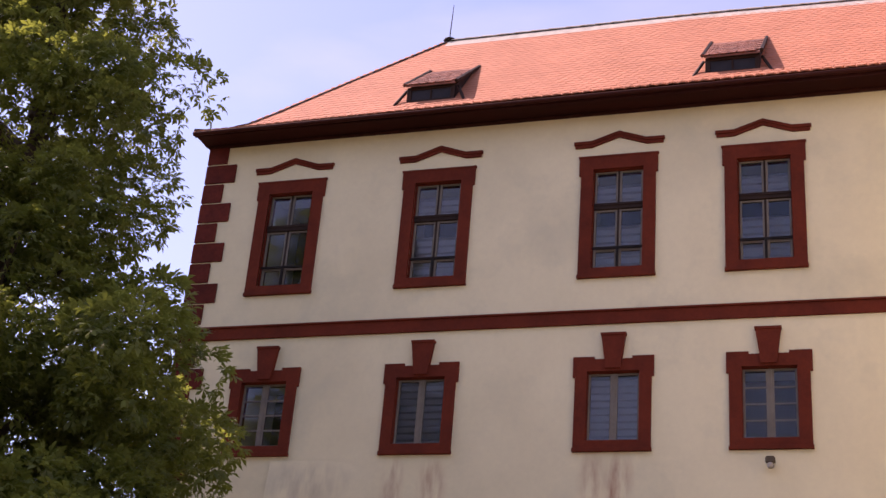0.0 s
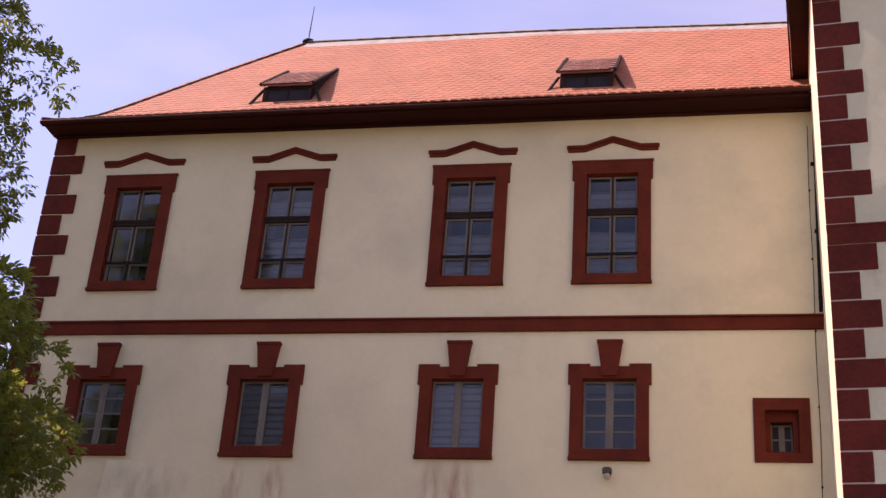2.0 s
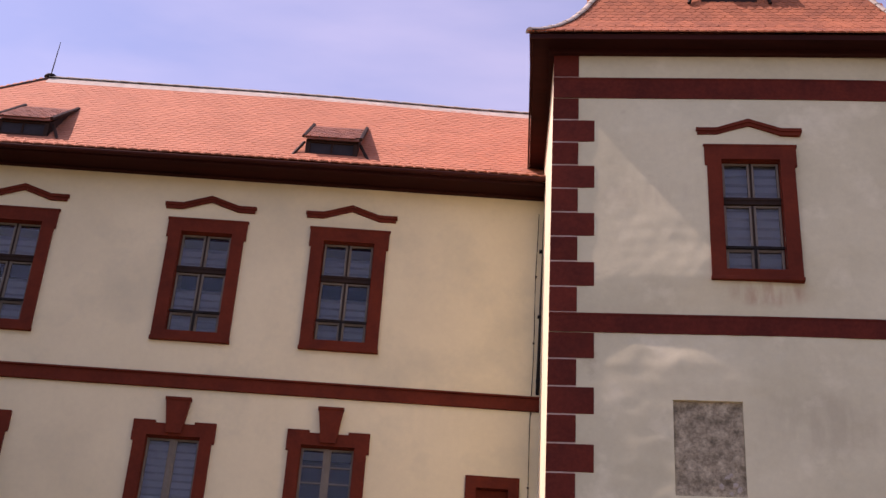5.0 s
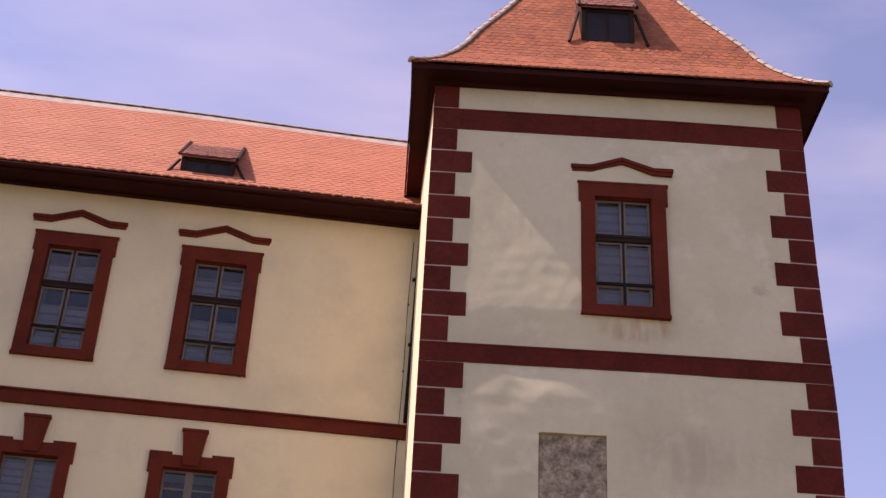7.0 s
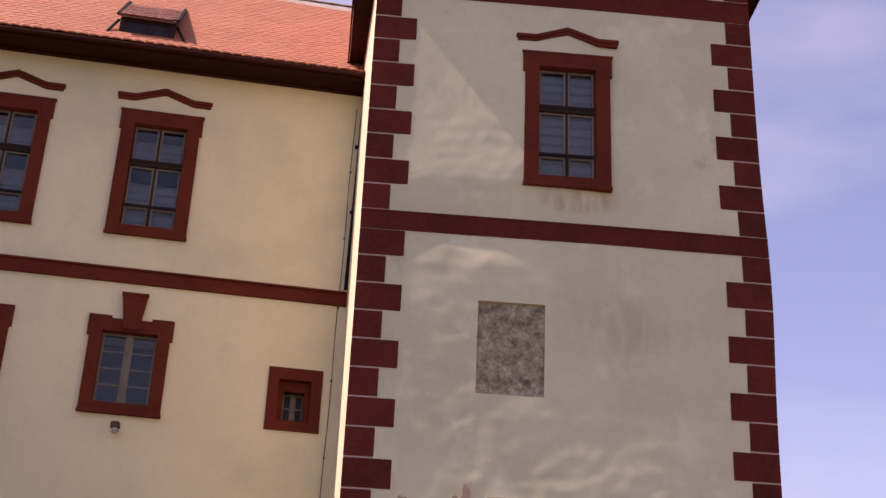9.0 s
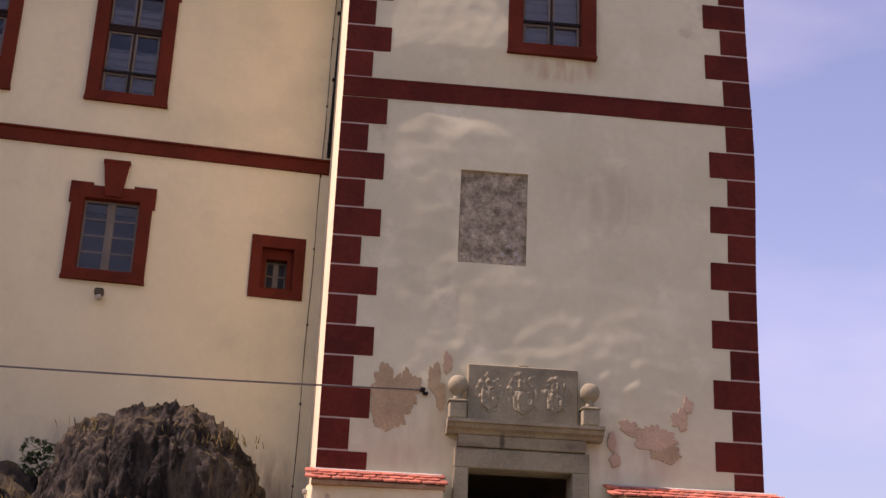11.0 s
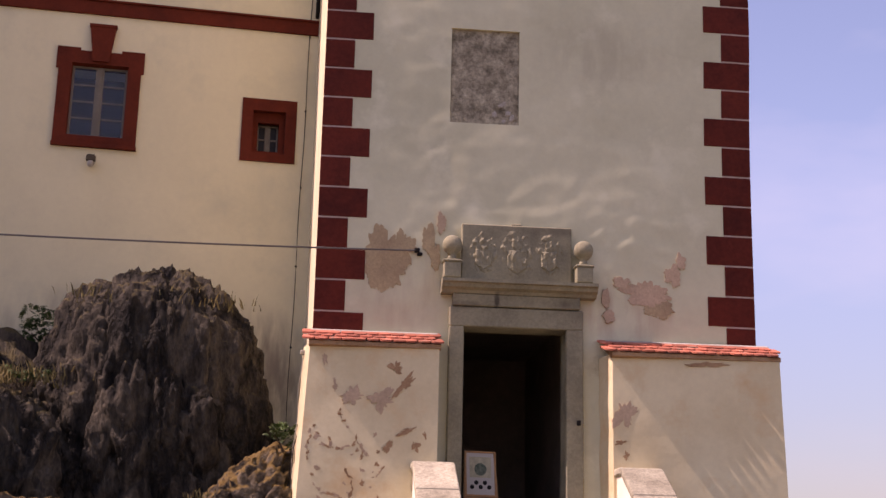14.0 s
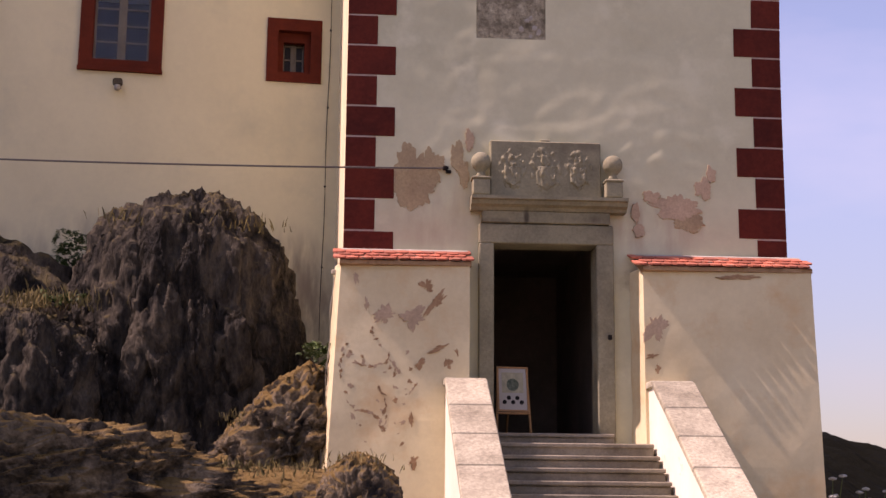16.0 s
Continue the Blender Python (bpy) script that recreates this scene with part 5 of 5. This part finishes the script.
# ---- fittings on the walls ----
lamp = thing("wall_spotlight", "small dark outdoor spotlight under a window", "lamp", pose(-1.6, 21, 8.06))
M_LAMP = mat("faded_lamp_housing", (0.10, 0.078, 0.05), rough=0.6, spec=0.2, fine=40, broad=8, mix=0.5, bump=0.05)
part("bracket", boxes((-0.02, 0.02, -0.10, 0.0, 0.02, 0.05), (-0.045, 0.045, -0.015, 0.0, -0.03, 0.08)), M_IRON, lamp)
part("housing", boxes((-0.075, 0.075, -0.19, -0.09, -0.01, 0.07), (-0.06, 0.06, -0.195, -0.10, 0.07, 0.085), bevel=0.01), M_LAMP, lamp)
part("lens", turned([(0.03, -0.10), (0.045, -0.085), (0.05, -0.05), (0.04, -0.012)], 14), M_MORTAR, lamp, "pale round lamp glass", pose(0, -0.14, 0), smooth=True)
cable = thing("wall_cable", "thin dark cable clipped to the wall corner", "cable", pose(0, 21, 0))
part("line", tube([(1.64 + 0.012 * (z - 4) + 0.008 * math.sin(z * 2.3), -0.02, z) for z in np.arange(3.2, 14.6, 0.4)], 0.006, 5), M_IRON, cable)
for z in np.arange(4, 14, 1.3):
    part("clip", boxes((1.625 + 0.012 * (z - 4), 1.655 + 0.012 * (z - 4), -0.03, 0.0, z, z + 0.025)), M_IRON, cable)
pipe = thing("rain_pipe", "thin dark rain pipe in the corner below the gutter", "pipe", pose(0, 21, 0))
part("tube", tube([(1.90, -0.46, 14.66), (1.89, -0.30, 14.45), (1.875, -0.06, 14.2), (1.85, -0.05, 12.5), (1.82, -0.05, 10.85)], 0.032, 8), M_IRON, pipe, smooth=True)
for z in (13.6, 12.3, 11.1):
    part("clip", boxes((1.79, 1.90, -0.09, 0.0, z, z + 0.03)), M_IRON, pipe)
wire = thing("overhead_wire", "sagging grey wire strung to the tower wall", "wire")
a, b = Vector((-15.0, 15.6, 5.62)), TM @ Vector((1.36, -0.04, 6.17))
part("strand", tube([a.lerp(b, t) - Vector((0, 0, 0.8 * t * (1 - t))) for t in np.linspace(0, 1, 33)], 0.013, 5), mat("grey_wire", (0.16, 0.14, 0.12), rough=0.6, bump=0), wire)
part("insulator", boxes((-0.03, 0.04, -0.04, 0.04, -0.025, 0.025), (0.01, 0.08, -0.03, 0.03, -0.07, -0.03), bevel=0.008), M_IRON, wire, "dark iron anchor", Matrix.Translation(b))
post = thing("wire_post", "plain wooden post that holds the wire", "post", pose(-15.0, 15.6, 0))
part("shaft", tube([(0, 0, -0.3), (0, 0, 5.8)], [0.12, 0.09], 10), M_BARK, post)
edge = thing("corner_cable", "pale cable hanging down the buttress corner", "cable", TM)
for shift, dark_line in ((0.0, M_MORTAR), (-0.05, M_IRON)):
    part("line", tube([(-0.115 + shift * math.sin(k * 0.37) - 0.22 * (1 - (1.9 + 0.17 * k) / 4.78) + 0.012 * math.sin(k * 1.3), -0.10, 1.9 + 0.17 * k) for k in range(17)], 0.007, 5), dark_line, edge)
part("anchor", boxes((-0.15, -0.06, -0.14, -0.06, 4.66, 4.72), bevel=0.01), M_MORTAR, edge)


def wall_thickening():
    """The lower wall of the wing stands forward below the first window and dies away along the front."""
    bm = bmesh.new()
    nx, nz = 16, 30
    g = []
    for i in range(nx + 1):
        col = []
        for k in range(nz + 1):
            u, z = i / nx, 8.36 * k / nz
            fade = min(1.0, (8.36 - z) / 0.8)
            col.append(bm.verts.new((-10.13 + 2.3 * u, -0.11 * fade * (1 - u) ** 1.4 - 0.02 * math.sin(math.pi * u) * (0.5 + noise.noise((u * 3, z * 1.5, 4))) * (1 - u) * fade + 0.012 * (1 - fade), z)))
        g.append(col)
    back = [bm.verts.new((-10.13, 0.03, v.co.z)) for v in g[0]]
    for a, b in zip(g, g[1:]):
        for k in range(nz):
            bm.faces.new((a[k], b[k], b[k + 1], a[k + 1]))
    for k in range(nz):
        bm.faces.new((back[k], g[0][k], g[0][k + 1], back[k + 1]))
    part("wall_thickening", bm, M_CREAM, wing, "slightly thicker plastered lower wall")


wall_thickening()


# ---- rocks ----
def rock(name, place, radii, seed, label_, material=None, amp=0.34, sub=5, fold=1.0, flat=0.3, tilt=0.0, taper=0.0, rugged=1.0):
    bm = bmesh.new()
    bmesh.ops.create_icosphere(bm, subdivisions=sub, radius=1)
    off = Vector((seed * 3.7, seed * 1.3, seed))
    for v in bm.verts:
        n = v.co.normalized()
        up = max(0.0, n.z)
        warp = noise.noise_vector(n * 1.8 + off) * 0.35
        q = Vector((n.x * 1.5, n.y * 1.5, n.z * 0.75)) + off
        big = noise.fractal(q, 1.0, 2.0, 3)
        p = Vector((n.x * 4.6, n.y * 4.6, n.z * 1.25)) * fold + warp + off
        fold_ = noise.ridged_multi_fractal(p, 0.8, 2.2, 6, 1.0, 2.0) - 1.1
        crag = abs(noise.noise(n * 6.5 + warp * 3 - off)) + 0.5 * abs(noise.noise(n * 15 + warp * 5 + off))
        small = noise.fractal(n * 24 + off, 0.5, 2.0, 4)
        slab = 0.0
        for k, w in ((2.6, 0.55), (6.2, 0.24)):
            pc = Vector((n.x * k, n.y * k, n.z * k * 0.5 + n.x * 0.5)) + warp * 0.8 + off
            ds, cells = noise.voronoi(pc)
            lean = (pc - cells[0]).dot(noise.noise_vector(cells[0] * 3.1))
            slab += w * (0.9 * noise.noise(cells[0] * 7.3) + 1.5 * lean - 0.55 * (1 - min(1.0, (ds[1] - ds[0]) / 0.13)))
        r = 1 + amp * (0.75 - 0.45 * up) * big + amp * (0.20 - 0.17 * up) * fold_ + amp * (0.9 - 0.72 * up) * slab + amp * 0.45 * rugged * (0.35 - crag) * (1 - 0.4 * up) + 0.016 * small
        sq = max(abs(n.x), abs(n.y), abs(n.z)) ** -flat
        v.co = Vector((n.x * radii[0], n.y * radii[1], n.z * radii[2])) * r * sq * 0.95
        v.co.x *= 1 - taper * max(0.0, n.z) ** 2 * (1.0 if n.x > 0 else 0.35)
    return tagged(part(name, bm, material or M_ROCK, None, "", pose(*place, 0, tilt, 0), smooth=True), label_, "rock", "castle rocks")


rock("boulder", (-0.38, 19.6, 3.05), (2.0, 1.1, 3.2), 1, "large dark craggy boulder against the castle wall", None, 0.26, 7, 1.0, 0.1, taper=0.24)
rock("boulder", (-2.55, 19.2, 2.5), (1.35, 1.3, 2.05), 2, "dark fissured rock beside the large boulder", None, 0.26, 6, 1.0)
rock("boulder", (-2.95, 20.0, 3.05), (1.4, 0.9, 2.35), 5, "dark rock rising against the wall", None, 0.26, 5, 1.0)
rock("boulder", (1.08, 18.5, 2.35), (1.25, 0.75, 0.85), 3, "brown sloping outcrop at the tower's foot", M_MOSS, 0.34, 6, tilt=-44, rugged=2.2)
rock("rock_ledge", (-2.85, 15.2, 1.45), (3.3, 1.1, 1.12), 4, "long rock ledge grown over with brown moss", M_MOSS, 0.40, 7, 1.3, rugged=2.1)
rock("boulder", (1.70, 15.6, 1.36), (0.52, 0.52, 0.86), 6, "low rounded rock beside the stair", M_MOSS, 0.22, 6, 1.6, rugged=2.0)
rock("rock_ledge", (0.85, 17.3, 1.32), (1.85, 1.2, 0.80), 8, "mossy ground ledge below the tower", M_MOSS, 0.2, 6, 0.8)


# ---- plants ----
def leaf_fan(rng, size):
    """One hand-shaped leaf: five to seven narrow drooping leaflets round a stalk's end."""
    vs, fs = [], []
    n = rng.choice((5, 6, 7))
    for k in range(n):
        a = (k - (n - 1) / 2) * 4.4 / n + rng.uniform(-0.1, 0.1)
        ln = size * (1.0 - 0.13 * abs(k - (n - 1) / 2)) * rng.uniform(0.85, 1.1)
        w = ln * 0.21
        c, s = math.sin(a), math.cos(a)
        droop = rng.uniform(0.25, 0.7) * ln
        b = len(vs)
        for t, half, dz in ((0.06, 0.012, 0.0), (0.66, w, -droop * 0.3), (1.0, 0.0, -droop)):
            for q in ((-half, half) if half else (0,)):
                vs.append((c * ln * t + s * q, s * ln * t - c * q, dz))
        fs += [(b, b + 1, b + 3, b + 2), (b + 2, b + 3, b + 4)]
    return np.array(vs), fs


def foliage(name, parent, clumps, count, size, seed, material, label_="", thick=lambda z: 1.0):
    """Leaves gathered in clumps; each clump is a place and a radius."""
    rng = random.Random(seed)
    kinds = [leaf_fan(rng, 1.0) for _ in range(8)]
    vs, fs, base = [], [], 0
    for place, rad in clumps:
        for _ in range(int(count * rad ** 2 * thick(place[2]))):
            d = Vector((rng.gauss(0, 1), rng.gauss(0, 1), rng.gauss(0.45, 1))).normalized()
            p = Vector(place) + Vector((d.x, d.y, d.z * 0.62)) * rad * rng.uniform(0.72, 1.05)
            out = (d + Vector((0, 0, 0.2))).normalized()
            q = out.to_track_quat("Y", "Z").to_matrix() @ Matrix.Rotation(rng.uniform(-0.8, 0.8), 3, "Y") @ Matrix.Rotation(rng.uniform(-0.6, 0.3), 3, "X")
            v, f = rng.choice(kinds)
            s = size * rng.uniform(0.7, 1.25)
            vs.append(v * s @ np.array(q).T + np.array(p))
            fs += [tuple(base + j for j in t) for t in f]
            base += len(v)
    me = bpy.data.meshes.new(name)
    me.from_pydata(np.concatenate(vs).tolist(), [], fs)
    me.materials.append(material)
    ob = new(name, me)
    ob.parent = parent
    return tagged(ob, label_, kind="stuff")


def chestnut():
    tree = thing("chestnut_tree", "tall leafy chestnut tree with dense green crown", "tree", pose(-11.4, 14.2, 0))
    rng = random.Random(11)
    part("trunk", tube([(0.1, 0, -0.3), (0, 0, 1.5), (0.1, -0.1, 4.0), (0.0, 0.1, 7.0), (0.2, 0, 10.0), (0.1, 0, 13.5)], [0.42, 0.36, 0.31, 0.24, 0.15, 0.05], 12), M_BARK, tree, smooth=True)
    clumps = []
    # crown: reach of the clumps to the side that faces the building, against height
    reach = [(2.6, 3.8), (4.6, 4.3), (5.6, 4.35), (6.4, 4.25), (7.4, 3.85), (7.95, 3.45), (8.4, 2.7), (8.9, 2.35), (9.4, 2.25), (10.4, 2.5), (11.4, 2.85), (12.2, 2.4), (13.0, 2.1), (14.2, 1.7), (15.2, 1.2), (16.2, 0.7)]
    for i in range(500):
        z = 2.6 + 13.4 * rng.random() ** 1.3
        r = lerp(reach, z)
        a = rng.uniform(0, 2 * math.pi)
        t = math.sqrt(rng.uniform(0.05, 1.0))
        rad = rng.uniform(0.38, 0.80) * (0.9 if z > 9 else 1.0)
        clumps.append((Vector(((r - rad * 0.6) * t * math.cos(a), (r - rad) * 0.75 * t * math.sin(a), z)), rad))
    # clumps mostly out of view, added to shade the lower crown
    for i in range(150):
        rad = rng.uniform(0.5, 0.85)
        clumps.append((Vector((rng.uniform(-5.8, -1.6), rng.uniform(-2.4, 2.4), rng.uniform(4.5, 10.6))), rad))
    # more unseen clumps, added to keep light off the wing's left end
    for i in range(130):
        rad = rng.uniform(0.6, 0.9)
        clumps.append((Vector((rng.uniform(-7.0, -2.5), rng.uniform(-6.0, -1.0), rng.uniform(4.0, 11.5))), rad))
    # the top leans away from the building
    for i in range(40):
        a, t, rad = rng.uniform(0, 2 * math.pi), math.sqrt(rng.random()), rng.uniform(0.35, 0.65)
        z = rng.uniform(13.0, 16.8)
        r = 2.0 * (1 - (z - 13.0) / 5.0)
        clumps.append((Vector((-1.9 + r * t * math.cos(a), r * t * math.sin(a), z)), rad))
    for i in range(190):
        a, t, rad = rng.uniform(0, 2 * math.pi), math.sqrt(rng.random()), rng.uniform(0.4, 0.72)
        clumps.append((Vector((3.6 * t * math.cos(a), 2.4 * t * math.sin(a), rng.uniform(2.0, 7.6))), rad))
    for i, (c, rad) in enumerate(clumps[:46]):
        z0 = max(1.5, min(12.5, c.z - 0.55 * math.hypot(c.x, c.y) - 0.4))
        mid = Vector((c.x * 0.5, c.y * 0.5, (z0 + c.z) / 2 + 0.1))
        part("limb", tube([(0.05, 0, z0), mid, c], [0.085, 0.05, 0.018], 6), M_BARK, tree)
    foliage("crown", tree, clumps, 235, 0.132, 4, M_LEAF, "hand-shaped green leaves, paler where the sun strikes", lambda z: 0.95 if z > 9.5 else 1.25)


chestnut()


M_WEED = mat("weed_leaf", (0.060, 0.100, 0.024), (0.025, 0.042, 0.012), rough=0.55, fine=30, broad=2, mix=0.6, bump=0.1, piece=0.3, spec=0.2)


def shrub(place, radius, seed, label_):
    s = thing("shrub", label_, "shrub", Matrix.Translation(place))
    rng = random.Random(seed)
    cl = [(Vector((rng.uniform(-1, 1) * radius, rng.uniform(-0.5, 0.5) * radius, rng.uniform(0.1, 1.0) * radius)), rng.uniform(0.25, 0.5) * radius) for _ in range(9)]
    for k in range(3):
        part("stem", tube([(0, 0, -0.15), cl[k][0] * 0.6, cl[k][0]], [0.02, 0.014, 0.006], 5), M_BARK, s)
    foliage("leaves", s, cl, 1300, 0.06, seed, M_WEED)


shrub((-1.82, 20.35, 4.85), 0.55, 21, "small dark green shrub beside the boulder")
shrub((1.47, 18.05, 3.36), 0.34, 22, "bright green weed in a rock cleft")
shrub((-2.0, 18.6, 4.2), 0.22, 23, "dry green weed on the rock")


def dry_grass(place, rx, ry, count, seed, h):
    rng = random.Random(seed)
    vs, fs = [], []
    for _ in range(count):
        x, y = place[0] + rng.gauss(0, rx), place[1] + rng.gauss(0, ry)
        a, ln = rng.uniform(0, 6.28), h * rng.uniform(0.5, 1.3)
        b = len(vs)
        z = place[2] + rng.uniform(-0.12, 0.05)
        dx, dy = math.cos(a) * 0.012, math.sin(a) * 0.012
        lx, ly = rng.uniform(-0.5, 0.5) * ln, rng.uniform(-0.5, 0.5) * ln
        vs += [(x - dx, y - dy, z), (x + dx, y + dy, z), (x + lx * 0.4, y + ly * 0.4, z + ln * 0.7), (x + lx, y + ly, z + ln)]
        fs += [(b, b + 1, b + 2), (b + 1, b + 3, b + 2)]
    return vs, fs


def grass_object(beds, seed):
    vs, fs = [], []
    for i, bed in enumerate(beds):
        v, f = dry_grass(*bed[:1], *bed[1:4], seed + i, bed[4])
        b = len(vs)
        vs += v
        fs += [tuple(b + j for j in t) for t in f]
    me = bpy.data.meshes.new("dry_grass")
    me.from_pydata(vs, [], fs)
    me.materials.append(mat("straw_grass", (0.18, 0.135, 0.05), (0.075, 0.07, 0.026), rough=0.9, fine=8, broad=2, mix=0.7, bump=0, piece=0.3))
    tagged(new("dry_grass", me), "tufts of dry straw-coloured grass", "grass", kind="stuff")


grass_object([((-0.3, 19.2, 5.55), 0.5, 0.15, 500, 0.14), ((-2.2, 18.6, 4.3), 0.35, 0.2, 300, 0.14), ((-0.9, 16.3, 2.0), 0.7, 0.3, 500, 0.09), ((1.7, 15.5, 2.12), 0.2, 0.2, 120, 0.09), ((0.75, 18.2, 2.75), 0.3, 0.15, 260, 0.10), ((0.4, 17.0, 2.08), 0.6, 0.3, 500, 0.10)], 70)


def flowering_weed(place, seed):
    w = thing("weed", "tall green weed with small white flower heads", "plant", Matrix.Translation(place), "weeds by the stair")
    rng = random.Random(seed)
    cl = []
    for k in range(7):
        tip = Vector((rng.uniform(-0.5, 0.5), rng.uniform(-0.3, 0.3), rng.uniform(0.6, 1.15)))
        part("stalk", tube([(tip.x * 0.2, tip.y * 0.2, -0.1), tip * 0.6, tip], [0.012, 0.009, 0.005], 5), M_STALK, w)
        bm = bmesh.new()
        bmesh.ops.create_icosphere(bm, subdivisions=2, radius=0.055, matrix=Matrix.Translation(tip))
        for v in bm.verts:
            d = v.co - tip
            v.co = tip + Vector((d.x, d.y, d.z * 0.45)) * (1 + 0.5 * noise.noise(v.co * 40))
        part("flower_head", bm, M_WHITE, w, "small white flower head")
        cl.append((tip * 0.6, 0.16))
    foliage("leaves", w, cl, 1400, 0.09, seed, M_LEAF)


M_BANK = mat("dark_undergrowth", (0.045, 0.042, 0.02), (0.012, 0.012, 0.007), punch=(0.1, 1.9), rough=1, spec=0.1, fine=12, broad=2.5, mix=1.0, bump=1.0, dist=0.06)
M_STALK = mat("green_stalk", (0.10, 0.13, 0.04), rough=0.8, bump=0)
for i, p in enumerate(((8.15, 17.2, 0.95), (8.75, 17.5, 0.92), (8.45, 16.9, 0.85))):
    flowering_weed(p, 40 + i)
rock("rock_bank", (9.2, 18.2, -0.3), (2.4, 1.5, 1.2), 9, "dark overgrown bank beside the tower", M_BANK, 0.2, 5, 0.8)
